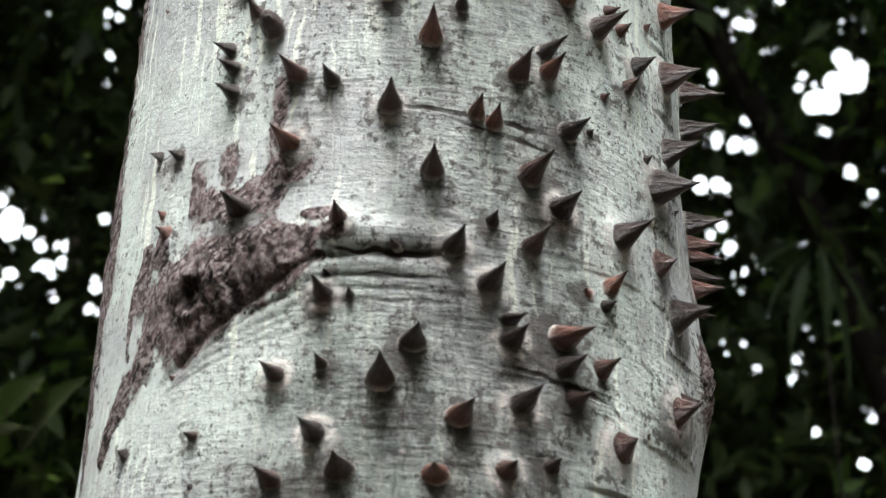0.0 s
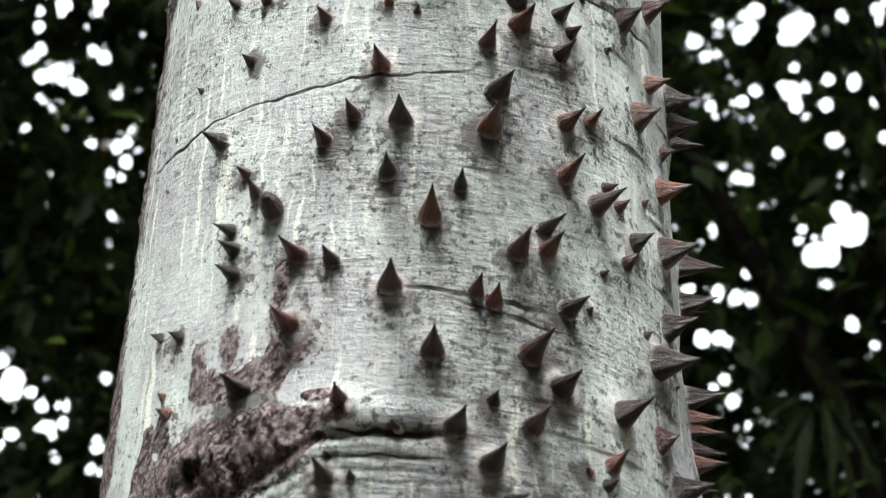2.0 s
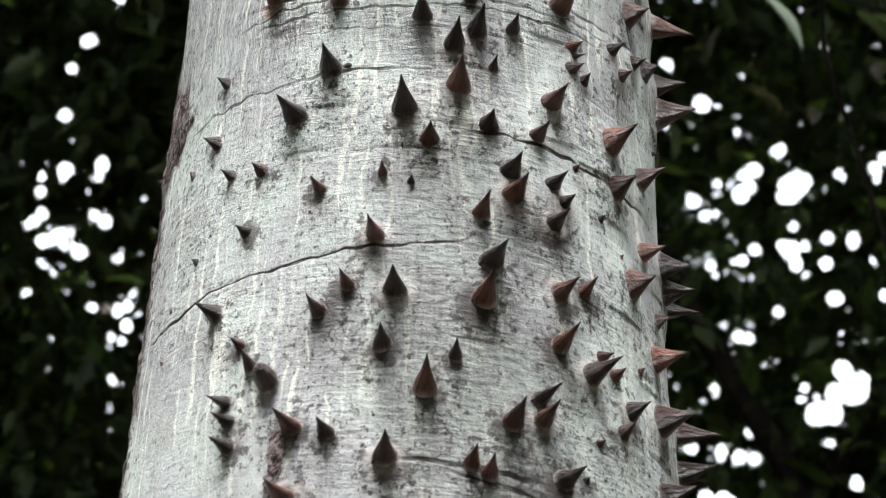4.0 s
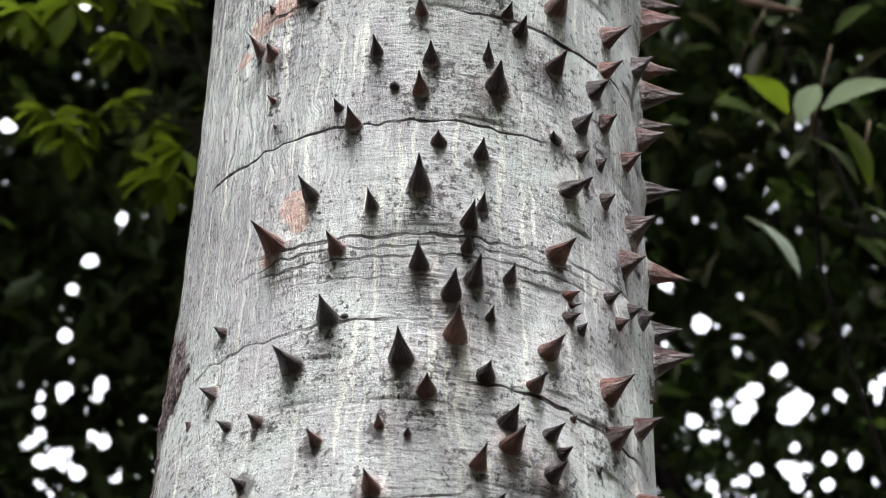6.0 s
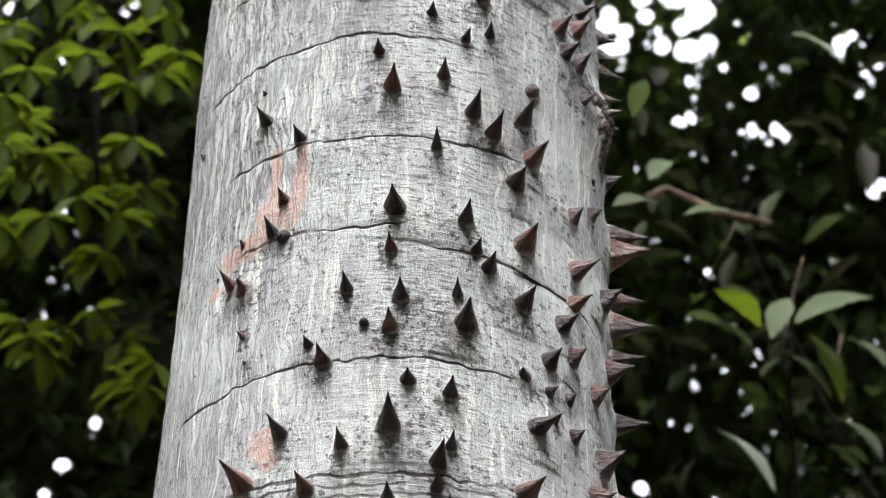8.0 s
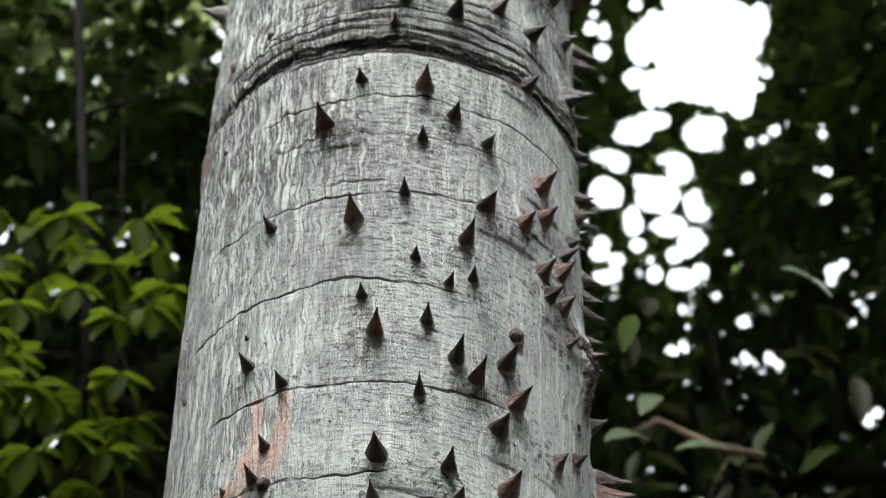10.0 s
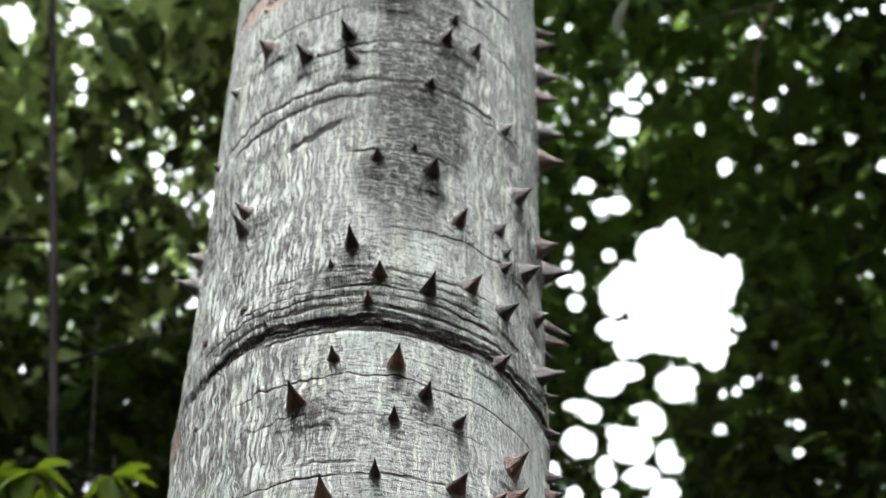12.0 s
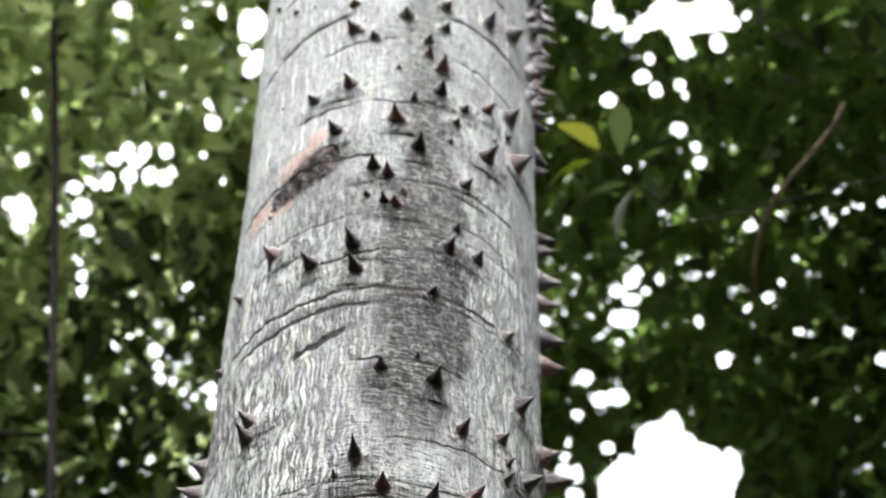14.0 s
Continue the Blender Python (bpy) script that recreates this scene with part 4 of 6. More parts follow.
spines([
    (27.3, 4.535, 22, 16, 3, -1),
    (-32.5, 4.549, 26, 24, -9, -3),
    (49.7, 4.550, 18, 13, -3, 2),
    (16.9, 4.554, 30, 31, -3, 1),
    (-17.7, 4.563, 31, 31, -8, -2),
    (37.5, 4.571, 28, 27, 3, -1),
    (-81.1, 4.593, 7, 8, 12, 7),
    (-49.9, 4.601, 8, 5, 6, -2),
    (0.6, 4.607, 11, 10, -5, -0),
    (50.4, 4.614, 34, 30, -5, 2),
    (17.4, 4.629, 31, 33, -5, 1),
    (80.9, 4.638, 22, 30, 3, -2),
    (12.0, 4.662, 18, 19, -7, 1),
    (11.6, 4.700, 22, 18, 2, 0),
    (-9.6, 4.701, 21, 18, -9, -1),
    (84.6, 4.713, 23, 31, 31, -18),
])
spines([
    (-17.9, 4.735, 30, 28, -17, -3),
    (18.2, 4.755, 23, 19, 8, -2),
    (2.4, 4.771, 32, 20, -5, 0),
    (76.3, 4.789, 21, 25, 11, -7),
    (84.5, 4.803, 23, 33, 13, -8),
    (-18.7, 4.820, 24, 16, 2, -13),
    (18.2, 4.829, 26, 17, 17, -5),
    (37.9, 4.845, 30, 32, -13, 5),
    (-36.8, 4.861, 11, 7, -3, -10),
    (76.1, 4.878, 33, 21, -6, 3),
    (52.4, 4.887, 33, 30, 2, -1),
    (-47.7, 4.896, 14, 9, 2, -7),
    (84.2, 4.909, 34, 46, 4, -3),
    (76.1, 4.926, 40, 38, -6, 4),
    (-61.2, 4.984, 16, 10, -5, -7),
    (84.1, 4.988, 27, 40, -5, 3),
])
spines([
    (70.7, 5.024, 38, 29, -12, 7),
    (84.0, 5.057, 28, 41, 16, -10),
    (83.9, 5.093, 32, 46, 5, -3),
    (72.9, 5.126, 42, 33, -13, 8),
    (84.0, 5.143, 32, 46, 7, -5),
    (84.1, 5.178, 36, 52, 9, -6),
    (83.4, 5.211, 32, 47, 5, -3),
])
stubs([
    (-26.7, 2.273, 20, 29, 10, 11),
    (-15.0, 2.567, 8, 6, 32, 11),
    (-6.3, 2.814, 10, 9, -1, 0),
    (-28.2, 2.931, 15, 11, 6, 3),
    (37.5, 3.151, 18, 12, -35, 10),
    (-40.3, 3.616, 15, 10, 6, -2),
    (-58.6, 3.619, 15, 10, 26, 11),
])

# a close row of spines up one flank, high on the trunk
spines([(68 + (7 * k) % 17, 4.79 + 0.0155 * k, 21 + (5 * k) % 7, 26 + (3 * k) % 9, 10, 14) for k in range(24)])

fx, fy = trunk_axis(0.0)
tree = empty_thing("spiny_tree", (fx, fy, 0.0), "pale grey tree trunk studded with brown conical spines", "tree")
trunk = build_trunk(tree)


def spine_mesh(kind, stub=False):
    """One spine of unit width and length along z: a woody cone with a swollen foot and a drawn-out, slightly bent tip."""
    rng = np.random.default_rng(40 + kind)
    sides = 14
    if stub:
        steps = [(-0.25, 0.60), (0.0, 0.52), (0.25, 0.50), (0.55, 0.42), (0.78, 0.28), (0.85, 0.10)]
    else:
        steps = [(-0.16, 0.66), (-0.02, 0.555), (0.08, 0.475), (0.26, 0.365), (0.48, 0.245), (0.68, 0.140), (0.86, 0.060), (0.97, 0.018)]
    bend = 0.10 * (rng.random() - 0.3)
    verts, faces, along = [], [], []
    waves = rng.random(4) * 6
    for h, r in steps:
        for k in range(sides):
            a = 2 * math.pi * k / sides
            q = r * (1 + 0.05 * math.sin(2 * a + waves[0]) + 0.035 * math.sin(5 * a + waves[1] + h * 2) + 0.03 * math.sin(9 * h + waves[2]))
            verts.append((q * math.cos(a), q * math.sin(a) + bend * max(h, 0) ** 2, h))
            along.append(max(h, 0))
    verts.append((0, bend, 1.0 if not stub else 0.86))
    along.append(1.0)
    for i in range(len(steps) - 1):
        for k in range(sides):
            a, b = i * sides + k, i * sides + (k + 1) % sides
            faces.append((a, b, b + sides, a + sides))
    last = (len(steps) - 1) * sides
    for k in range(sides):
        faces.append((last + k, last + (k + 1) % sides, len(verts) - 1))
    me = bpy.data.meshes.new("spine")
    me.from_pydata(verts, [], faces)
    me.polygons.foreach_set("use_smooth", [True] * len(me.polygons))
    layer = me.attributes.new("along", "FLOAT", "POINT")
    layer.data.foreach_set("value", along)
    me.materials.append(SPINE)
    return me


SPINE_MESHES = [spine_mesh(k) for k in range(6)]
STUB_MESHES = [spine_mesh(20 + k, True) for k in range(2)]
HIGH = []
made = [0]


def set_spine(row, meshes):
    """Sets one spine on the bark: turn round the trunk, height, width and length in mm, lean sideways and upwards."""
    turn, z, width, length, aside, up = row
    length *= 1.0 if z < 3.95 else 0.88
    a = radians(turn)
    cx, cy = trunk_axis(z)
    r = float(trunk_radius(z) - flank(turn, z)) - 0.001
    out = Vector((math.sin(a), -math.cos(a), 0))
    across = Vector((math.cos(a), math.sin(a), 0))
    way = out * (math.cos(radians(aside)) * math.cos(radians(up))) + across * (math.sin(radians(aside)) * math.cos(radians(up))) + Vector((0, 0, math.sin(radians(up))))
    turned = way.to_track_quat("Z", "Y").to_matrix().to_4x4()
    made[0] += 1
    spin = Matrix.Rotation(0.16 * math.sin(made[0] * 2.4), 4, "Z")
    m = Matrix.Translation((cx + r * out.x, cy + r * out.y, z)) @ turned @ spin @ Matrix.Diagonal((width / 1000 * 0.95, width / 1000 * (0.78 + 0.07 * math.sin(made[0] * 1.9) + 0.44 * min(max((abs(turn) - 25) / 30, 0), 1)), length / 1000, 1))
    me = meshes[made[0] % len(meshes)]
    if z > 4.4:
        HIGH.append((me, m))
        return
    ob = new("spine" if meshes is SPINE_MESHES else "blunt_spine", me)
    ob.parent = trunk
    ob.matrix_parent_inverse = trunk.matrix_world.inverted()
    ob.matrix_basis = m


for row in SPINE_ROWS:
    set_spine(row, SPINE_MESHES)
for row in STUB_ROWS:
    set_spine(row, STUB_MESHES)

bm = bmesh.new()
layer = bm.verts.layers.float.new("along")
for me, m in HIGH:
    before = len(bm.verts)
    bm.from_mesh(me)
    bm.verts.ensure_lookup_table()
    for v in bm.verts[before:]:
        v.co = m @ v.co
me = bpy.data.meshes.new("spine_cover")
bm.to_mesh(me)
me.materials.clear()
me.materials.append(spine_material(True))
part_of(tagged(new("spine_cover", me), "many small brown spines high on the bark", kind="stuff"), trunk)


# ---- leaves and trees behind ----
EYE = Vector((0.0, 0.0, 1.58))


def bearing(side, rise, far):
    """A place by its compass turn to the right of +y and its rise over the level, in degrees, and its distance from eye height at the origin."""
    a, e = radians(side), radians(rise)
    return EYE + far * Vector((math.sin(a) * math.cos(e), math.cos(a) * math.cos(e), math.sin(e)))


# gaps between the leaves through which the sky shows: side, rise, half width and half height in degrees
GAPS = []
GAPS += [
    (12.47, 15.98, 0.129, 0.129), (11.34, 16.08, 0.058, 0.058), (11.88, 16.16, 0.058, 0.058), (11.23, 16.78, 0.093, 0.093), (11.72, 16.9, 0.105, 0.105), (12.7, 17.18, 0.117, 0.117),
    (10.05, 17.37, 0.069, 0.069), (12.79, 17.75, 0.117, 0.117), (10.65, 18.1, 0.093, 0.093), (12.75, 18.33, 0.141, 0.129), (-9.1, 18.42, 0.055, 0.055), (9.67, 18.46, 0.081, 0.081),
    (10.71, 18.63, 0.093, 0.093), (10.83, 18.83, 0.058, 0.058), (-8.38, 18.9, 0.067, 0.11), (-8.7, 18.97, 0.132, 0.121), (9.25, 19.08, 0.058, 0.058), (8.74, 19.16, 0.069, 0.069),
    (-9.66, 19.17, 0.132, 0.11), (-11.1, 19.3, 0.099, 0.132), (-10.66, 19.31, 0.056, 0.056), (-8.55, 19.58, 0.132, 0.218), (-10.87, 19.62, 0.153, 0.121), (-9.76, 19.67, 0.078, 0.078),
]
GAPS += [
    (-9.9, 19.89, 0.153, 0.132), (-10.19, 19.93, 0.153, 0.099), (-9.53, 20.06, 0.132, 0.132), (-9.13, 20.13, 0.11, 0.132), (-10.19, 20.41, 0.132, 0.132), (9.33, 20.48, 0.069, 0.069),
    (-9.48, 20.49, 0.11, 0.132), (-9.81, 20.51, 0.11, 0.11), (-9.21, 20.63, 0.11, 0.11), (-10.52, 20.74, 0.11, 0.153), (-11.04, 20.85, 0.282, 0.422), (9.24, 20.92, 0.105, 0.105),
    (-8.89, 20.95, 0.078, 0.078), (9.77, 21.04, 0.058, 0.058), (-10.13, 21.17, 0.055, 0.055), (-8.83, 21.21, 0.089, 0.089), (-8.53, 21.3, 0.11, 0.121), (9.63, 21.31, 0.058, 0.058),
    (-10.77, 21.36, 0.055, 0.055), (8.43, 21.37, 0.081, 0.081), (-9.48, 21.42, 0.055, 0.055), (-11.4, 21.44, 0.153, 0.153), (8.91, 21.52, 0.129, 0.153), (-9.95, 21.55, 0.056, 0.056),
]
GAPS += [
    (8.38, 21.84, 0.081, 0.081), (8.66, 22.08, 0.105, 0.105), (10.98, 22.62, 0.058, 0.058), (12.83, 22.9, 0.117, 0.117), (-9.87, 23.01, 0.056, 0.056), (8.78, 23.02, 0.105, 0.105),
    (8.08, 23.12, 0.177, 0.201), (8.53, 23.12, 0.153, 0.153), (9.38, 23.13, 0.058, 0.058), (-9.44, 23.34, 0.099, 0.099), (12.24, 23.36, 0.117, 0.201), (-9.3, 23.56, 0.055, 0.055),
    (12.42, 23.73, 0.081, 0.081), (9.45, 24.09, 0.129, 0.129), (9.04, 24.15, 0.129, 0.177), (8.52, 24.24, 0.105, 0.177), (7.69, 24.38, 0.129, 0.129), (11.54, 24.41, 0.105, 0.105),
    (11.83, 24.48, 0.069, 0.069), (12.63, 24.57, 0.055, 0.055), (9.38, 24.76, 0.129, 0.129), (-9.07, 24.77, 0.089, 0.089), (9.57, 24.87, 0.069, 0.069), (13.06, 24.94, 0.058, 0.058),
]
GAPS += [
    (-9.04, 25.12, 0.055, 0.055), (11.73, 25.17, 0.177, 0.273), (11.35, 25.18, 0.356, 0.273), (-8.68, 25.24, 0.089, 0.089), (8.99, 25.24, 0.105, 0.105), (-8.91, 25.4, 0.099, 0.099),
    (-9.12, 25.46, 0.067, 0.067), (-8.77, 25.53, 0.067, 0.067), (10.82, 25.55, 0.081, 0.081), (11.82, 25.64, 0.237, 0.237), (11.28, 25.65, 0.081, 0.081), (12.34, 25.73, 0.32, 0.356),
    (10.93, 25.84, 0.093, 0.093), (8.39, 25.84, 0.093, 0.129), (12.61, 26.01, 0.105, 0.201), (10.68, 26.11, 0.058, 0.058), (-9.12, 26.16, 0.089, 0.089), (12.04, 26.22, 0.201, 0.237),
    (11.31, 26.24, 0.058, 0.058), (13.36, 26.27, 0.058, 0.058), (-8.77, 26.38, 0.089, 0.089), (-9.11, 26.45, 0.099, 0.099), (9.75, 26.47, 0.069, 0.069), (9.62, 26.47, 0.069, 0.069),
]
GAPS += [
    (-8.69, 26.79, 0.132, 0.132), (-9.51, 26.79, 0.056, 0.056), (12.1, 26.92, 0.081, 0.081), (-9.97, 26.95, 0.121, 0.132), (-8.37, 27.01, 0.11, 0.132), (13.16, 27.08, 0.081, 0.081),
    (12.13, 27.12, 0.093, 0.093), (9.4, 27.13, 0.105, 0.129), (-9.73, 27.14, 0.132, 0.089), (-8.98, 27.14, 0.11, 0.153), (-9.32, 27.16, 0.121, 0.11), (9.14, 27.17, 0.129, 0.129),
    (-11.63, 27.26, 0.099, 0.099), (-8.73, 27.27, 0.11, 0.11), (-8.11, 27.31, 0.078, 0.078), (-11.64, 27.47, 0.153, 0.089), (9.48, 27.58, 0.081, 0.081), (-8.66, 27.62, 0.078, 0.078),
    (12.23, 27.74, 0.081, 0.081), (10.28, 27.78, 0.117, 0.117), (-10.05, 27.83, 0.099, 0.099), (-10.9, 27.85, 0.067, 0.067), (-10.49, 27.95, 0.067, 0.067), (11.94, 28.04, 0.201, 0.177),
]
GAPS += [
    (-11.27, 28.06, 0.089, 0.089), (13.38, 28.07, 0.105, 0.153), (12.76, 28.16, 0.058, 0.058), (8.21, 28.28, 0.093, 0.093), (-12.19, 28.33, 0.056, 0.056), (-8, 28.34, 0.055, 0.067),
    (10.8, 28.44, 0.081, 0.081), (-9.17, 28.48, 0.121, 0.099), (-10.31, 28.49, 0.175, 0.153), (-10.69, 28.63, 0.175, 0.132), (11.15, 28.63, 0.093, 0.093), (9.65, 28.64, 0.105, 0.105),
    (-11.35, 28.65, 0.207, 0.153), (-8.11, 28.72, 0.089, 0.099), (8.89, 28.74, 0.105, 0.105), (8.49, 28.75, 0.058, 0.058), (-10.95, 28.81, 0.207, 0.153), (-10.73, 28.94, 0.132, 0.153),
    (11.72, 28.94, 0.129, 0.153), (-11.93, 28.95, 0.089, 0.089), (13.15, 28.97, 0.093, 0.093), (10.86, 28.97, 0.129, 0.177), (8.36, 29.01, 0.153, 0.105), (9.02, 29.07, 0.058, 0.058),
]
GAPS += [
    (-11.72, 29.1, 0.153, 0.11), (9.3, 29.11, 0.141, 0.117), (12.24, 29.3, 0.069, 0.069), (-11.51, 29.32, 0.132, 0.132), (-9.68, 29.33, 0.153, 0.153), (10.74, 29.33, 0.237, 0.201),
    (9.66, 29.37, 0.141, 0.117), (11.15, 29.41, 0.105, 0.105), (-10, 29.46, 0.11, 0.11), (10.48, 29.46, 0.153, 0.105), (12.55, 29.48, 0.117, 0.201), (-10.22, 29.53, 0.056, 0.056),
    (11.82, 29.58, 0.129, 0.141), (7.69, 29.83, 0.093, 0.093), (-11.65, 29.87, 0.121, 0.121), (10.83, 29.92, 0.105, 0.105), (8.13, 30, 0.081, 0.081), (-8.6, 30.02, 0.099, 0.11),
    (8.74, 30.04, 0.081, 0.081), (-10.15, 30.05, 0.121, 0.099), (-11.95, 30.17, 0.055, 0.055), (-11.72, 30.25, 0.11, 0.11), (8.23, 30.26, 0.117, 0.117), (-11.12, 30.28, 0.132, 0.089),
]
GAPS += [
    (8.52, 30.31, 0.081, 0.081), (-10.08, 30.46, 0.132, 0.132), (-11.03, 30.5, 0.175, 0.153), (-11.65, 30.6, 0.067, 0.067), (7.91, 30.64, 0.153, 0.141), (11.51, 30.67, 0.093, 0.093),
    (10.73, 30.69, 0.273, 0.177), (-9.97, 30.74, 0.153, 0.153), (9.31, 30.79, 0.177, 0.201), (13.16, 30.83, 0.069, 0.069), (10.88, 30.91, 0.356, 0.296), (9.59, 30.96, 0.129, 0.177),
    (13.37, 30.96, 0.081, 0.081), (11.22, 31.02, 0.177, 0.177), (9, 31.07, 0.069, 0.069), (12.38, 31.07, 0.081, 0.081), (8.67, 31.08, 0.093, 0.093), (12.24, 31.17, 0.093, 0.093),
    (10.98, 31.2, 0.105, 0.105), (13.05, 31.21, 0.058, 0.058), (13.32, 31.25, 0.129, 0.129), (9.39, 31.26, 0.105, 0.105), (-10.88, 31.28, 0.089, 0.089), (9.74, 31.37, 0.177, 0.153),
]
GAPS += [
    (13.61, 31.47, 0.105, 0.153), (10.88, 31.56, 0.093, 0.093), (10.29, 31.64, 0.153, 0.105), (12.16, 31.74, 0.069, 0.069), (-11.26, 31.83, 0.143, 0.153), (10.51, 31.83, 0.153, 0.129),
    (12.01, 31.83, 0.058, 0.058), (9.28, 32.34, 0.081, 0.081), (11.31, 32.45, 0.058, 0.058), (7.26, 32.48, 0.105, 0.058), (7.13, 32.55, 0.081, 0.081), (9.4, 32.62, 0.093, 0.093),
    (14.03, 32.69, 0.081, 0.081), (9.23, 32.7, 0.081, 0.081), (-11.74, 32.76, 0.055, 0.055), (13.88, 32.85, 0.055, 0.105), (-11.27, 33.01, 0.121, 0.121), (-11.23, 33.07, 0.055, 0.055),
    (8.7, 33.07, 0.093, 0.093), (8.23, 33.08, 0.201, 0.201), (9.43, 33.71, 0.093, 0.093), (-10.92, 33.75, 0.132, 0.132), (9.42, 33.75, 0.069, 0.069), (-10.8, 33.78, 0.132, 0.132),
]
GAPS += [
    (-9.2, 33.92, 0.067, 0.067), (7.14, 34.08, 0.153, 0.153), (9.22, 34.58, 0.069, 0.069), (-10.06, 34.92, 0.132, 0.132), (-14, 36.2, 0.089, 0.132), (-13.85, 36.67, 0.056, 0.056),
    (-14.06, 36.74, 0.175, 0.153), (-11.98, 38.31, 0.055, 0.055), (-11.95, 38.45, 0.078, 0.078), (-11.86, 38.78, 0.055, 0.055), (-11.65, 39.08, 0.055, 0.055), (-12.3, 39.97, 0.121, 0.121),
    (15.35, 41.03, 0.124, 0.161), (15.71, 41.21, 0.111, 0.136), (-13.34, 41.51, 0.056, 0.056), (-9.1, 42.09, 0.067, 0.067), (12.07, 42.6, 0.062, 0.062), (12.61, 42.67, 0.081, 0.081),
    (12.49, 42.74, 0.074, 0.074), (-11.71, 42.77, 0.055, 0.055), (11.81, 42.77, 0.062, 0.062), (12.33, 42.85, 0.117, 0.117), (11.1, 42.85, 0.062, 0.062), (11.55, 42.89, 0.105, 0.105),
]
GAPS += [
    (12.27, 42.94, 0.086, 0.086), (11.49, 42.99, 0.086, 0.086), (-13.67, 43.21, 0.089, 0.089), (8.92, 43.23, 0.161, 0.124), (9.35, 43.29, 0.105, 0.105), (9.31, 43.39, 0.074, 0.074),
    (15.32, 43.47, 0.074, 0.074), (15.78, 43.57, 0.074, 0.074), (15.07, 43.58, 0.074, 0.074), (-13.3, 43.67, 0.11, 0.078), (-13.02, 43.77, 0.055, 0.055), (9.48, 43.79, 0.074, 0.074),
    (15.75, 43.82, 0.086, 0.086), (11.56, 43.83, 0.161, 0.136), (-12.53, 43.87, 0.153, 0.067), (15.6, 44, 0.074, 0.074), (16.09, 44.15, 0.086, 0.086), (8.58, 44.23, 0.062, 0.062),
    (8.97, 44.24, 0.062, 0.062), (9.74, 44.24, 0.086, 0.086), (12.38, 44.25, 0.086, 0.086), (9.4, 44.26, 0.086, 0.086), (-12.73, 44.3, 0.056, 0.056), (12.82, 44.4, 0.074, 0.074),
]
GAPS += [
    (8.32, 44.44, 0.074, 0.074), (-11, 44.51, 0.055, 0.055), (7.97, 44.53, 0.074, 0.074), (10.65, 44.53, 0.074, 0.074), (14.8, 44.59, 0.099, 0.099), (-10.85, 44.61, 0.056, 0.056),
    (-9.69, 44.64, 0.11, 0.11), (-10.51, 44.69, 0.055, 0.055), (-15.41, 44.71, 0.055, 0.196), (6.95, 44.84, 0.062, 0.062), (14.91, 44.84, 0.185, 0.148), (5.95, 44.92, 0.062, 0.062),
    (15.32, 44.96, 0.111, 0.099), (-15.05, 44.97, 0.099, 0.078), (-9.27, 45.02, 0.089, 0.089), (9.48, 45.03, 0.359, 0.236), (-11.3, 45.18, 0.11, 0.11), (6.66, 45.19, 0.359, 0.149),
    (8.49, 45.19, 0.186, 0.186), (5.44, 45.19, 0.055, 0.055), (10.16, 45.2, 0.186, 0.149), (7.85, 45.22, 0.086, 0.086), (-15.35, 45.26, 0.089, 0.067), (6.98, 45.3, 0.161, 0.112),
]
GAPS += [
    (-15.6, 45.33, 0.067, 0.11), (-10.96, 45.34, 0.121, 0.11), (-11.96, 45.36, 0.055, 0.055), (11.24, 45.51, 0.086, 0.124), (8.35, 45.57, 0.074, 0.086), (7.09, 45.61, 0.186, 0.149),
    (9.28, 45.65, 0.211, 0.174), (-10.14, 45.69, 0.055, 0.055), (6.48, 45.81, 0.236, 0.161), (15.46, 45.86, 0.062, 0.062), (9.75, 45.87, 0.236, 0.297), (7.9, 45.95, 0.186, 0.161),
    (-11.17, 45.98, 0.067, 0.067), (10.02, 45.98, 0.297, 0.26), (6.58, 46.05, 0.186, 0.161), (9.09, 46.4, 0.421, 0.26), (7.77, 46.57, 0.236, 0.359), (15.01, 46.61, 0.099, 0.099),
    (5.71, 46.63, 0.236, 0.211), (10.37, 46.64, 0.174, 0.174), (15.29, 46.75, 0.062, 0.062), (10.13, 46.9, 0.236, 0.359), (12.84, 47.04, 0.074, 0.074), (8.81, 47.15, 0.545, 0.421),
]
GAPS += [
    (7.1, 47.27, 0.211, 0.297), (15.18, 47.31, 0.111, 0.111), (6.74, 47.35, 0.359, 0.359), (5.38, 47.37, 0.055, 0.111), (14.78, 47.39, 0.062, 0.062), (12.22, 47.43, 0.136, 0.099),
    (8.3, 47.54, 0.297, 0.161), (-13.45, 47.72, 0.067, 0.067), (-12.98, 47.73, 0.055, 0.055), (13.79, 47.76, 0.074, 0.074), (9.69, 47.79, 0.297, 0.359), (7.33, 48.07, 0.236, 0.236),
    (9.36, 48.09, 0.421, 0.112), (15.24, 48.25, 0.074, 0.074), (6.79, 48.27, 0.359, 0.112), (12.5, 48.29, 0.111, 0.099), (12.97, 48.33, 0.099, 0.099), (10.77, 48.41, 0.421, 0.186),
    (13.46, 48.52, 0.136, 0.111), (14.07, 48.61, 0.086, 0.086), (10.72, 48.72, 0.545, 0.31), (-11.4, 48.77, 0.055, 0.055), (7.94, 48.79, 0.421, 0.31), (15.95, 48.8, 0.062, 0.062),
]
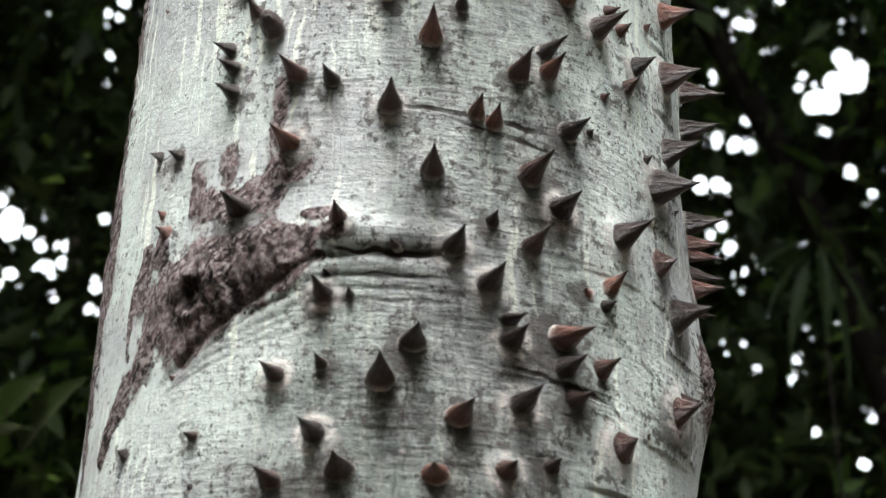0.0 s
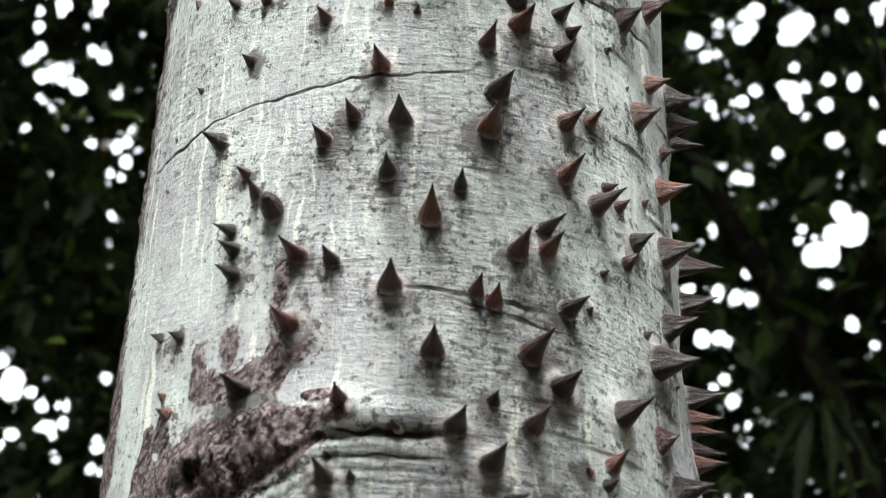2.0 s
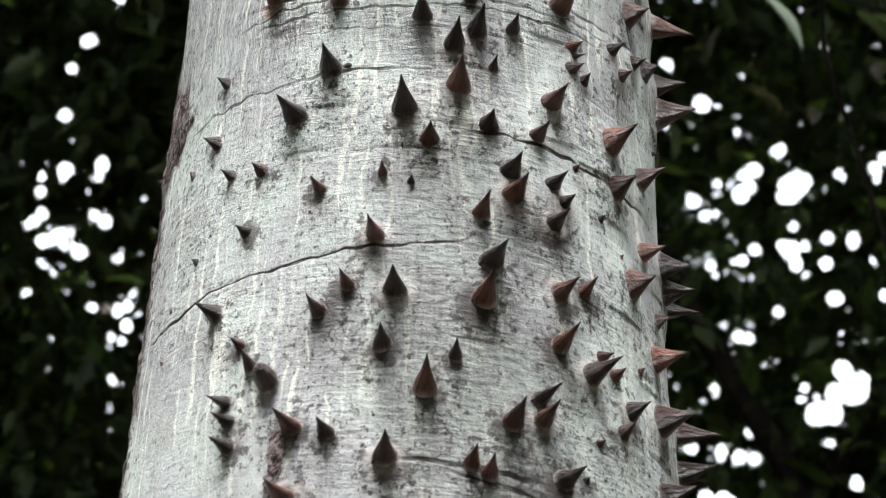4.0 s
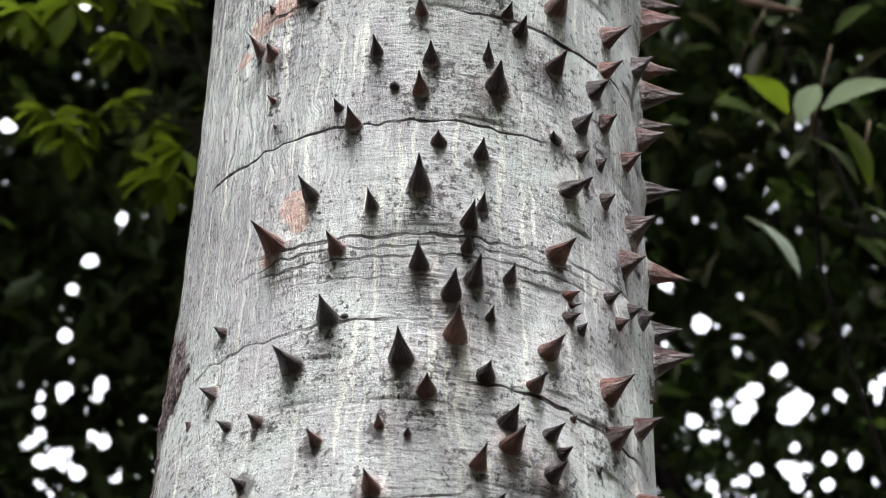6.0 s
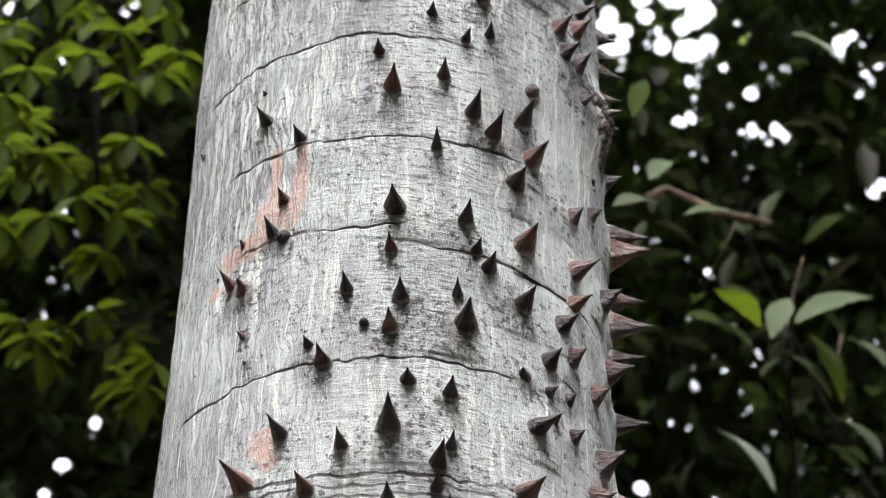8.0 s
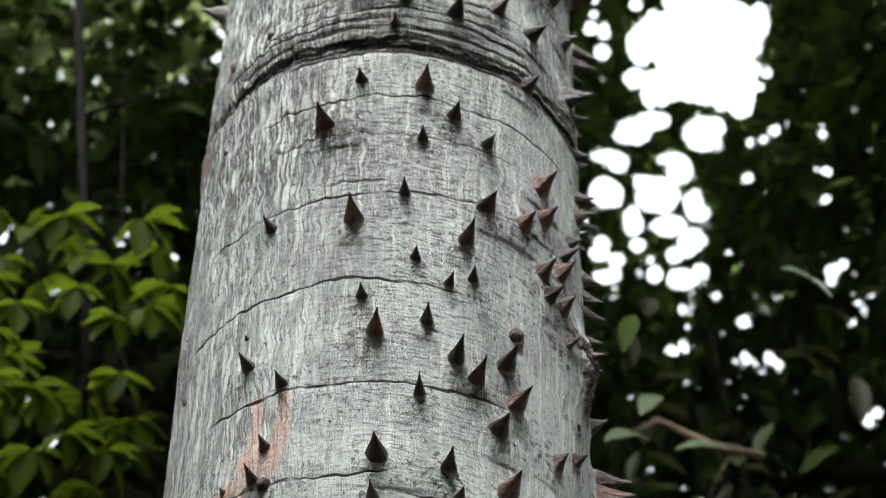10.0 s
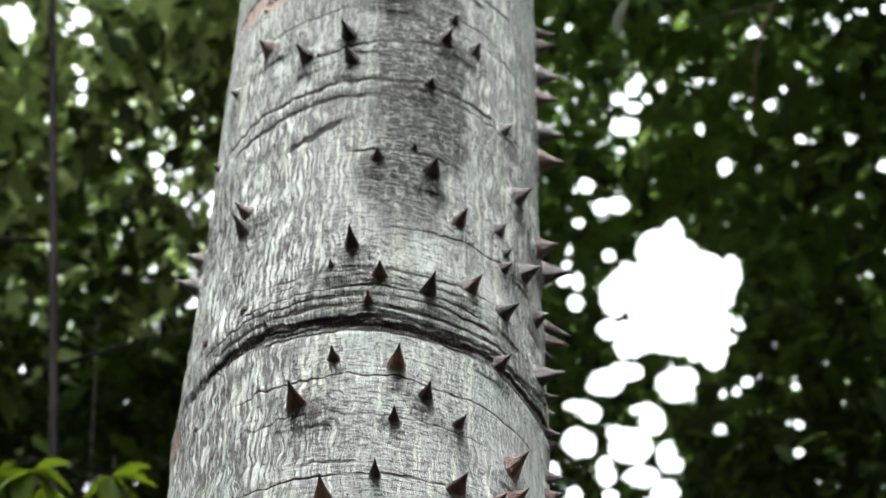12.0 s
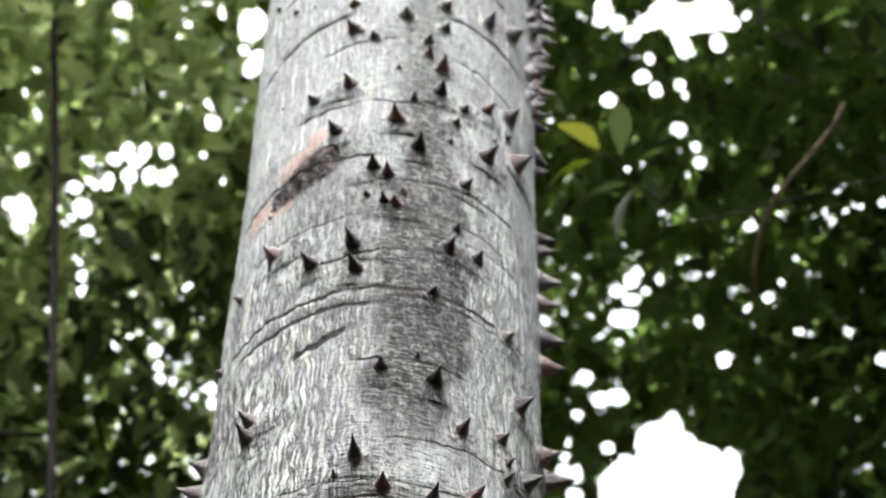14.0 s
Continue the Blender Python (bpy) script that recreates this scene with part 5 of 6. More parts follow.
GAPS += [
    (6.35, 48.81, 0.074, 0.074), (8.81, 49.06, 0.483, 0.211), (12.28, 49.17, 0.284, 0.21), (13.32, 49.25, 0.062, 0.062), (14.56, 49.28, 0.086, 0.086), (-14.16, 49.58, 0.056, 0.056),
    (-10.19, 49.63, 0.099, 0.078), (13.06, 49.64, 0.086, 0.086), (10.86, 49.69, 0.72, 0.275), (12, 49.74, 0.596, 0.596), (9.08, 49.85, 0.473, 0.497), (13.42, 49.94, 0.111, 0.099),
    (12.82, 50.11, 0.247, 0.161), (-8.87, 50.13, 0.067, 0.067), (8.15, 50.14, 0.25, 0.25), (-8.59, 50.25, 0.099, 0.132), (11.73, 50.44, 0.72, 0.596), (-11.62, 50.48, 0.056, 0.056),
    (10.21, 50.53, 0.72, 0.72), (-8.58, 50.79, 0.067, 0.067), (6.87, 50.85, 0.185, 0.185), (-8.86, 50.86, 0.078, 0.11), (8.51, 50.99, 0.349, 0.473), (12.61, 51.05, 0.532, 0.68),
]
GAPS += [
    (10.69, 51.24, 0.905, 0.72), (9.32, 51.26, 0.596, 0.534), (13.43, 51.29, 0.185, 0.433), (-10.12, 51.33, 0.056, 0.056), (-8.37, 51.36, 0.055, 0.089), (7, 51.4, 0.111, 0.21),
    (7.79, 51.41, 0.055, 0.055), (12.09, 51.46, 0.534, 0.473), (6.42, 51.47, 0.161, 0.161), (-12.12, 51.49, 0.067, 0.067), (-10.01, 51.75, 0.089, 0.089), (11.17, 51.83, 0.534, 0.534),
    (6.58, 51.83, 0.111, 0.086), (8.38, 52.01, 0.148, 0.148), (10.42, 52.12, 0.534, 0.411), (6.62, 52.23, 0.086, 0.136), (-9.62, 52.29, 0.089, 0.089), (11.17, 52.44, 0.225, 0.324),
    (6.37, 52.5, 0.074, 0.074), (-8.53, 52.52, 0.121, 0.153), (-9.42, 52.64, 0.11, 0.089), (-9.78, 52.65, 0.067, 0.067), (7.15, 52.85, 0.136, 0.111), (-10.32, 52.87, 0.078, 0.078),
]
GAPS += [
    (-8.69, 52.88, 0.11, 0.153), (-10.89, 52.89, 0.099, 0.089), (-9.14, 52.89, 0.121, 0.099), (5.89, 52.95, 0.062, 0.062), (-17.36, 53.01, 0.056, 0.056), (-11.1, 53.21, 0.089, 0.089),
    (20.34, 53.22, 0.124, 0.161), (8.16, 53.23, 0.185, 0.185), (-9.26, 53.25, 0.089, 0.153), (8.88, 53.27, 0.26, 0.185), (-13.23, 53.41, 0.089, 0.089), (9.65, 53.44, 0.062, 0.062),
    (-9.93, 53.5, 0.067, 0.067), (-11.32, 53.56, 0.121, 0.132), (-12.57, 53.72, 0.089, 0.089), (7, 53.72, 0.074, 0.074), (-11.19, 53.8, 0.089, 0.055), (7.55, 53.81, 0.185, 0.161),
    (15.27, 53.87, 0.074, 0.074), (-12.26, 53.93, 0.067, 0.067), (13.66, 53.94, 0.136, 0.21), (-12.84, 54.07, 0.055, 0.055), (-11.54, 54.08, 0.099, 0.089), (-13.25, 54.09, 0.11, 0.089),
]
GAPS += [
    (14.12, 54.09, 0.074, 0.074), (19.14, 54.1, 0.074, 0.074), (-9.93, 54.13, 0.099, 0.089), (17.11, 54.35, 0.124, 0.111), (-15.09, 54.55, 0.121, 0.121), (9.14, 54.68, 0.074, 0.074),
    (8.36, 54.75, 0.074, 0.074), (-12.89, 54.77, 0.078, 0.078), (17.19, 54.79, 0.062, 0.062), (-11.48, 54.81, 0.067, 0.067), (15.33, 54.89, 0.111, 0.111), (-15.3, 54.92, 0.099, 0.132),
    (12.84, 54.96, 0.099, 0.099), (16.32, 55, 0.124, 0.124), (15.14, 55.12, 0.111, 0.099), (-15.67, 55.22, 0.067, 0.067), (9.45, 55.22, 0.371, 0.185), (-10.47, 55.24, 0.143, 0.132),
    (5.84, 55.27, 0.099, 0.099), (16.01, 55.31, 0.099, 0.099), (-8.43, 55.57, 0.055, 0.132), (15.2, 55.57, 0.062, 0.062), (-18.56, 55.62, 0.153, 0.11), (10.82, 55.64, 0.062, 0.062),
]
GAPS += [
    (-10.79, 55.68, 0.067, 0.067), (9.84, 55.69, 0.185, 0.111), (-15.75, 55.73, 0.056, 0.056), (19.62, 55.87, 0.074, 0.074), (10.53, 55.88, 0.074, 0.074), (9.22, 55.92, 0.161, 0.111),
    (-18.22, 55.96, 0.132, 0.132), (-15.62, 56.03, 0.132, 0.089), (-18.78, 56.07, 0.239, 0.261), (-19.37, 56.07, 0.153, 0.132), (11.28, 56.15, 0.099, 0.099), (9.91, 56.16, 0.161, 0.161),
    (-16.51, 56.23, 0.067, 0.067), (8.51, 56.25, 0.074, 0.074), (-9.79, 56.35, 0.067, 0.067), (10.28, 56.39, 0.124, 0.099), (12.26, 56.46, 0.074, 0.074), (-8.69, 56.47, 0.056, 0.056),
    (12.87, 56.49, 0.086, 0.086), (-16.14, 56.56, 0.207, 0.207), (6.33, 56.57, 0.086, 0.086), (-11.69, 56.58, 0.055, 0.055), (-15.33, 56.6, 0.056, 0.056), (-12.3, 56.7, 0.067, 0.067),
]
GAPS += [
    (19.63, 56.74, 0.086, 0.086), (8.52, 56.92, 0.086, 0.086), (-16.74, 56.99, 0.132, 0.132), (16.51, 57.06, 0.062, 0.062), (22.01, 57.07, 0.062, 0.111), (16.86, 57.1, 0.074, 0.074),
    (15.77, 57.17, 0.161, 0.099), (-15.84, 57.18, 0.089, 0.089), (-19.5, 57.2, 0.132, 0.132), (-20.15, 57.22, 0.089, 0.089), (-16.24, 57.24, 0.067, 0.067), (-14.36, 57.32, 0.056, 0.056),
    (-15.33, 57.36, 0.11, 0.196), (-10.99, 57.39, 0.055, 0.055), (-16.62, 57.66, 0.132, 0.11), (-14.47, 57.66, 0.175, 0.153), (-13.52, 57.8, 0.153, 0.196), (-12.82, 57.84, 0.153, 0.175),
    (-16.36, 57.91, 0.055, 0.055), (-15.35, 57.96, 0.153, 0.132), (-12.5, 58.05, 0.11, 0.089), (-14.37, 58.06, 0.153, 0.132), (-17.87, 58.25, 0.078, 0.078), (-14.89, 58.26, 0.132, 0.207),
]
GAPS += [
    (-14.05, 58.33, 0.11, 0.239), (-11.75, 58.44, 0.078, 0.078), (-13.04, 58.52, 0.132, 0.153), (-11.13, 58.69, 0.078, 0.078), (13.22, 58.69, 0.062, 0.062), (-15.85, 58.85, 0.055, 0.055),
    (13.8, 58.99, 0.111, 0.136), (13.14, 59.3, 0.074, 0.074), (-12.57, 59.38, 0.056, 0.055), (13.72, 59.39, 0.086, 0.111), (-14.41, 59.51, 0.089, 0.089), (-11.13, 59.51, 0.175, 0.153),
    (-15.2, 59.76, 0.055, 0.055), (-12.1, 59.78, 0.11, 0.067), (10.78, 59.8, 0.074, 0.074), (-14.65, 59.84, 0.055, 0.055), (12.99, 59.95, 0.185, 0.111), (-13.84, 59.96, 0.067, 0.067),
    (-9.97, 59.97, 0.055, 0.055), (-11.46, 59.99, 0.153, 0.089), (-10.7, 60.06, 0.078, 0.078), (-15.98, 60.16, 0.055, 0.055), (-9.77, 60.23, 0.055, 0.055), (-10.96, 60.49, 0.055, 0.055),
]
GAPS += [
    (13.61, 60.76, 0.074, 0.074), (9.5, 60.86, 0.161, 0.161), (-11.18, 60.95, 0.089, 0.089), (12.08, 60.99, 0.124, 0.185), (-17.07, 61, 0.056, 0.056), (13.37, 61.05, 0.111, 0.136),
    (-9.79, 61.1, 0.153, 0.207), (12.48, 61.27, 0.055, 0.055), (-9.53, 61.29, 0.099, 0.315), (11.43, 61.36, 0.185, 0.161), (16.88, 61.38, 0.111, 0.099), (-11.36, 61.42, 0.089, 0.099),
    (-10.32, 61.54, 0.089, 0.11), (-19.3, 61.55, 0.067, 0.067), (13.11, 61.67, 0.074, 0.074), (-17.25, 61.71, 0.175, 0.175), (11.93, 61.84, 0.099, 0.124), (-13.61, 61.91, 0.11, 0.11),
    (15.72, 61.96, 0.161, 0.21), (13.85, 61.98, 0.185, 0.235), (-11.12, 62.02, 0.055, 0.055), (-14.07, 62.09, 0.067, 0.067), (9.08, 62.12, 0.099, 0.099), (-10.52, 62.23, 0.153, 0.315),
]
GAPS += [
    (-9.94, 62.23, 0.207, 0.368), (13.68, 62.3, 0.185, 0.247), (10.16, 62.3, 0.062, 0.062), (-13.74, 62.34, 0.055, 0.055), (-12.94, 62.38, 0.099, 0.089), (16.63, 62.39, 0.21, 0.161),
    (-11.89, 62.4, 0.089, 0.207), (17.6, 62.49, 0.124, 0.086), (11.17, 62.52, 0.161, 0.161), (14.07, 62.7, 0.556, 0.371), (15.42, 62.72, 0.556, 0.433), (12.08, 62.77, 0.309, 0.21),
    (16.25, 62.77, 0.247, 0.247), (10.35, 62.83, 0.161, 0.161), (9.43, 62.94, 0.161, 0.136), (13.09, 63.02, 0.371, 0.247), (8.42, 63.1, 0.074, 0.074), (9.62, 63.26, 0.185, 0.247),
]
ALL_GAPS = np.array(GAPS)
OPENINGS = [g for g in GAPS if g[2] > 0.25]


def sight(p):
    """Side and rise in degrees at which places are seen from under the tree."""
    rise = np.degrees(np.arctan2(p[:, 2] - 1.58, np.hypot(p[:, 0], p[:, 1])))
    for _ in range(2):
        eye_y, eye_z = np.interp(rise, [21, 30, 37, 47, 57], [0.036, 0.033, 0.015, -0.005, -0.05]), np.interp(rise, [21, 30, 37, 47, 57], [1.503, 1.54, 1.575, 1.63, 1.662])
        far = np.hypot(p[:, 0] - 0.01, p[:, 1] - eye_y)
        rise = np.degrees(np.arctan2(p[:, 2] - eye_z, far))
    return np.degrees(np.arctan2(p[:, 0] - 0.01, p[:, 1] - eye_y)), rise


def in_gap(verts, openings):
    """Which leaves reach into a gap, by nine places on each."""
    mid = verts.mean(1)
    order = np.argsort(sight(mid)[1])
    v = verts[order]
    places = [v.mean(1), *(v[:, k] for k in range(4)), *(0.5 * (v[:, k] + v[:, (k + 1) % 4]) for k in range(4))]
    spots = [sight(p) for p in places]
    az, el = spots[0]
    wob = rough_grain(az * 2.6, el * 3.4, 21, 4) - 0.5
    hit = np.zeros(len(verts), bool)
    for a, e, ra, re in openings:
        i, j = np.searchsorted(el, [e - re - 1.2, e + re + 1.2])
        for sa, se in spots:
            hit[i:j] |= ((sa[i:j] - a) * math.cos(radians(e)) / ra) ** 2 + ((se[i:j] - e) / re) ** 2 < 1 + (0.9 * wob[i:j] if ra > 0.2 else 0)
    found = np.zeros(len(verts), bool)
    found[order] = hit
    return found


def split_leaves(torn):
    """Five small leaves in the place of each large one."""
    mid, long, wide = torn.mean(1, keepdims=True), torn[:, 2:3] - torn[:, 0:1], torn[:, 1:2] - torn[:, 3:4]
    return np.concatenate([mid + 0.40 * (torn - mid) + s * long + q * wide for s, q in ((-0.34, 0.0), (-0.12, 0.26), (0.05, -0.26), (0.18, 0.2), (0.36, 0.0))])


def leaf_cloud(name, centres, spread, per, size, mat, rng, openings=()):
    """Many folded leaves round the centres of twigs, in one mesh."""
    c = np.repeat(centres, per, 0) + rng.normal(0, 1, (len(centres) * per, 3)) * spread
    n = len(c)
    along = rng.normal(0, 1, (n, 3)) + (0, 0, -0.5)
    along /= np.linalg.norm(along, axis=1, keepdims=True)
    up = rng.normal(0, 0.55, (n, 3)) + (0, 0, 1)
    across = np.cross(along, up)
    across /= np.linalg.norm(across, axis=1, keepdims=True)
    up = np.cross(across, along)
    length = size * rng.uniform(0.6, 1.3, (n, 1))
    half = length * rng.uniform(0.17, 0.26, (n, 1))
    mid = c + along * length * 0.45
    verts = np.stack([c, mid + across * half + up * half * 0.35, c + along * length - up * length * 0.08, mid - across * half + up * half * 0.35], 1)
    if len(openings):
        whole = []
        # round a gap, smaller leaves stand in the place of each large one
        for step in range(3):
            clash = in_gap(verts, openings)
            whole.append(verts[~clash])
            verts = split_leaves(verts[clash])
        verts = np.concatenate(whole)
        n = len(verts)
    verts = verts.reshape(-1, 3)
    k = np.arange(n)[:, None] * 4
    tris = np.concatenate([k + [0, 1, 2], k + [0, 2, 3]], 1).reshape(-1, 3)
    me = bpy.data.meshes.new(name)
    me.vertices.add(len(verts))
    me.vertices.foreach_set("co", verts.ravel())
    me.loops.add(tris.size)
    me.loops.foreach_set("vertex_index", tris.ravel().astype(np.int32))
    me.polygons.add(len(tris))
    me.polygons.foreach_set("loop_start", np.arange(0, tris.size, 3, dtype=np.int32))
    me.update(calc_edges=True)
    me.materials.append(mat)
    return new(name, me)


STEMS = [(-5.2, 9.5), (-1.9, 12.5), (0.9, 11.0), (3.4, 8.6), (4.6, 12.5), (-3.0, 9.0), (7.4, 9.8), (-7.5, 12.0), (1.8, 15.0), (-5.2, 15.0), (6.2, 15.5)]


def forest_tree(x, y, mine, rng, k, leaf, per, spread, mat, openings=(), group="forest trees behind the spiny trunk"):
    top = float(mine[:, 2].max())
    ob = empty_thing("forest_tree", (x, y, 0), "shaded broadleaf forest tree with dense dark green leaves", "tree", group)
    r = 0.13 + 0.025 * (k % 3)
    sway = rng.normal(0, 0.25, 2)
    pts = [(x + sway[0] * s * s, y + sway[1] * s * s, s * top * 0.9 - 0.1) for s in np.linspace(0, 1, 9)]
    part_of(tube("trunk", pts, [r * (1.25 if i == 0 else 1) * (1 - 0.09 * i) for i in range(9)], DARK_WOOD, 12), ob)
    free = mine
    if len(openings):
        az, el = sight(mine)
        clear = np.ones(len(mine), bool)
        for a, e, ra, re in OPENINGS:
            clear &= np.hypot((az - a) * math.cos(radians(e)), el - e) > 1.3 + 1.2 * max(ra, re)
        free = mine[clear]
    for tip in free[rng.permutation(len(free))[:9]]:
        s = min(max((tip[2] - 1.0) / (top * 0.9), 0.12), 0.92)
        start = np.array([x + sway[0] * s * s, y + sway[1] * s * s, s * top * 0.9 - 0.3])
        bend = start + (tip - start) * 0.5 + (0, 0, 0.2)
        line = np.array([start, start + (bend - start) * 0.5 + (0, 0, 0.12), bend, tip])
        if len(openings):
            az, el = sight(np.concatenate([line[i] + (line[i + 1] - line[i]) * np.linspace(0, 1, 12)[:, None] for i in range(3)]))
            if any((np.hypot((az - a) * math.cos(radians(e)), el - e) < 0.35 + max(ra, re)).any() for a, e, ra, re in OPENINGS):
                continue
        part_of(tube("limb", line.tolist(), [0.045, 0.035, 0.022, 0.006], DARK_WOOD, 7), ob)
    # high leaves, and some lower ones, take brighter copies that paint them as lit
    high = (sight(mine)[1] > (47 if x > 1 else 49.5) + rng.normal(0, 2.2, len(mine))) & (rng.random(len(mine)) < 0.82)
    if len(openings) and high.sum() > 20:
        part_of(leaf_cloud("upper_crown", mine[high], spread, 42 if x > 1 else 36, leaf, LEAF_MID if x > 1 else LEAF_LIT, rng, openings), ob, "upper leaves coloured brighter for the sky's light through them")
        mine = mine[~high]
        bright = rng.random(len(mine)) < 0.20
        part_of(leaf_cloud("lower_crown", mine[bright], spread, per, leaf, LEAF_MID, rng, openings), ob, "scattered leaves coloured brighter as lit ones among the dark")
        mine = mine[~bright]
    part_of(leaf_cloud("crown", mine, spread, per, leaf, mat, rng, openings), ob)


def canopy():
    rng = np.random.default_rng(11)
    count = 9000
    az = rng.uniform(-38, 38, count)
    el = np.degrees(np.arcsin(rng.uniform(math.sin(radians(8)), math.sin(radians(76)), count)))
    far = rng.uniform(9.0, 13.5, count)
    # clumps gather where the noise is high, and thin out towards the top
    dense = rough_grain(az * 0.33, el * 0.42, 31, 3)
    keep = rng.random(count) < np.clip(CANOPY_FILL + 2.0 * (dense - 0.5), np.where(el < 44, 0.75, 0.2), 1) * np.interp(el, [10, 30, 45, 60, 75], CANOPY_RISE)
    az, el, far = np.radians(az[keep]), np.radians(el[keep]), far[keep]
    c = np.stack([np.sin(az) * np.cos(el), np.cos(az) * np.cos(el), np.sin(el)], -1) * far[:, None] + np.array(EYE)
    c = c[c[:, 2] > 1.2]
    stems = np.array(STEMS)
    near = np.linalg.norm(c[:, None, :2] - stems[None], axis=2).argmin(1)
    for k, (x, y) in enumerate(STEMS):
        mine = c[near == k]
        if len(mine) > 9:
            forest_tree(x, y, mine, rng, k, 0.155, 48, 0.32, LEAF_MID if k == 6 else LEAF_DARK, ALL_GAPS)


CANOPY_FILL = 0.95
CANOPY_RISE = [1.0, 1.0, 0.95, 0.85, 0.8]
canopy()


def sky_blocking_woods():
    """Unseen woods added beside and behind the viewpoint to block skylight, lower behind."""
    rng = np.random.default_rng(5)
    for k in range(14):
        a = radians(54 + k * 252 / 13)
        d = 6.2 + 2.2 * rng.random()
        x, y = d * math.sin(a), d * math.cos(a)
        # tall at the sides, low behind, so that light reaches the trunk's front
        high = (8.2 if abs(math.degrees(a) - 185) < 46 else 13.0) + 1.5 * rng.random()
        c = np.stack([x + rng.normal(0, 1.3, 520), y + rng.normal(0, 1.3, 520), rng.uniform(0.6, high, 520)], -1)
        forest_tree(x, y, c, rng, k, 0.34, 16, 0.35, LEAF_DARK, group="forest trees round the clearing")


sky_blocking_woods()


# ---- the spiny tree's own limbs and crown, above ----
def own_crown():
    rng = np.random.default_rng(3)
    cx, cy = trunk_axis(8.6)
    tips = []
    for k in range(7):
        a = 2.4 * k
        start = np.array([*trunk_axis(7.6 + 0.18 * k), 7.6 + 0.18 * k])
        tip = start + np.array([1.9 * math.cos(a), 1.9 * math.sin(a) - 0.3, 2.2 + 0.2 * (k % 3)])
        part_of(tube("limb", [start, start * 0.55 + tip * 0.45 + (0, 0, -0.15), tip], [0.075, 0.05, 0.015], BARK_PLAIN, 10), tree)
        tips.append(tip)
    c = np.concatenate([t + rng.normal(0, 0.55, (22, 3)) for t in tips])
    part_of(leaf_cloud("crown", c, 0.3, 16, 0.13, LEAF_FRESH, rng, ALL_GAPS), tree)


own_crown()


# ---- plants between the tree and the woods ----
def leaf_blade(plant, base, tip, width, mat, droop=0.12, label=""):
    """One broad leaf with a folded midrib and a pointed tip."""
    base, tip = Vector(base), Vector(tip)
    along = tip - base
    length = along.length
    across = along.cross(Vector((0.1, -0.35, 1))).normalized()
    up = across.cross(along).normalized()
    verts, faces = [], []
    shape = [0.06, 0.50, 0.84, 1.0, 0.97, 0.78, 0.45, 0.03]
    for i, w in enumerate(shape):
        s = i / (len(shape) - 1)
        mid = base + along * s - Vector((0, 0, droop * length * s * s)) + up * (0.05 * length * math.sin(3.1 * s))
        for side, lift in ((-1, 0.30), (-0.5, 0.10), (0, 0.0), (0.5, 0.10), (1, 0.30)):
            verts.append(tuple(mid + across * (side * w * width / 2) + up * (lift * w * width / 2)))
    for i in range(len(shape) - 1):
        for k in range(4):
            a = i * 5 + k
            faces.append((a, a + 1, a + 6, a + 5))
    return part_of(mesh_object("leaf", verts, faces, mat), plant, label)


def broad_plant(name, label, foot, stem_points, stem_radius, blades, far, mat, category="shrub"):
    """A small plant: a thin stem from the ground and leaves given by the bearings of their foot and tip and their width."""
    plant = empty_thing(name, foot, label, category)
    pts = [foot] + stem_points
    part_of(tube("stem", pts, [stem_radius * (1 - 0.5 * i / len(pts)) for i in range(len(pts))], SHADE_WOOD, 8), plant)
    for a, e, a2, e2, wide, *other in blades:
        leaf_blade(plant, bearing(a, e, far), bearing(a2, e2, far - 0.12), wide, other[0] if other else mat)
    return plant


sapling = broad_plant("broadleaf_sapling", "glossy broad-leaved sapling with green leaves, some painted pale for sky sheen", (1.32, 3.9, 0), [(1.30, 3.85, 2.0), bearing(12.05, 33.7, 4.5), bearing(12.06, 36.16, 4.5), bearing(12.34, 37.74, 4.5)], 0.005, [
    (11.36, 37.95, 9.95, 39.24, 0.064), (11.69, 37.64, 12.38, 38.83, 0.052, LEAF_GREY), (12.46, 37.99, 15.12, 38.68, 0.069, LEAF_GREY), (12.88, 37.7, 13.74, 36.04, 0.067),
    (11.93, 37.33, 13.41, 36.21, 0.058, LEAF_DARK), (9.77, 35.41, 11.39, 33.96, 0.072, LEAF_GREY), (6.69, 41.3, 8.26, 41.47, 0.049, LEAF_GREY), (7.99, 41.92, 8.73, 42.55, 0.046, LEAF_GREY),
    (9.0, 38.36, 11.06, 37.68, 0.087, LEAF_DARK), (14.11, 37.46, 15.23, 36.78, 0.052, LEAF_DARK), (7.49, 43.55, 7.97, 44.7, 0.042, LEAF_DARK), (13.36, 45.38, 15.07, 44.64, 0.046, LEAF_GREY),
    (9.1, 41.0, 11.03, 41.04, 0.035, LEAF_GREY), (13.48, 35.48, 14.74, 34.51, 0.058, LEAF_DARK),
], 4.5, LEAF_FRESH)
part_of(tube("twig", [bearing(9.61, 39.07, 4.5), bearing(10.35, 40.05, 4.5), bearing(10.9, 40.75, 4.5)], [0.0025, 0.0025, 0.0015], TWIG_WOOD, 6), sapling)
part_of(tube("twig", [bearing(12.02, 37.33, 4.5), bearing(12.42, 38.46, 4.5), bearing(12.95, 39.66, 4.5)], [0.0025, 0.0025, 0.0015], TWIG_WOOD, 6), sapling)
part_of(tube("twig", [bearing(13.95, 37.62, 4.5), bearing(13.66, 36.77, 4.5), bearing(13.94, 35.59, 4.5)], [0.0025, 0.0025, 0.0015], TWIG_WOOD, 6), sapling)
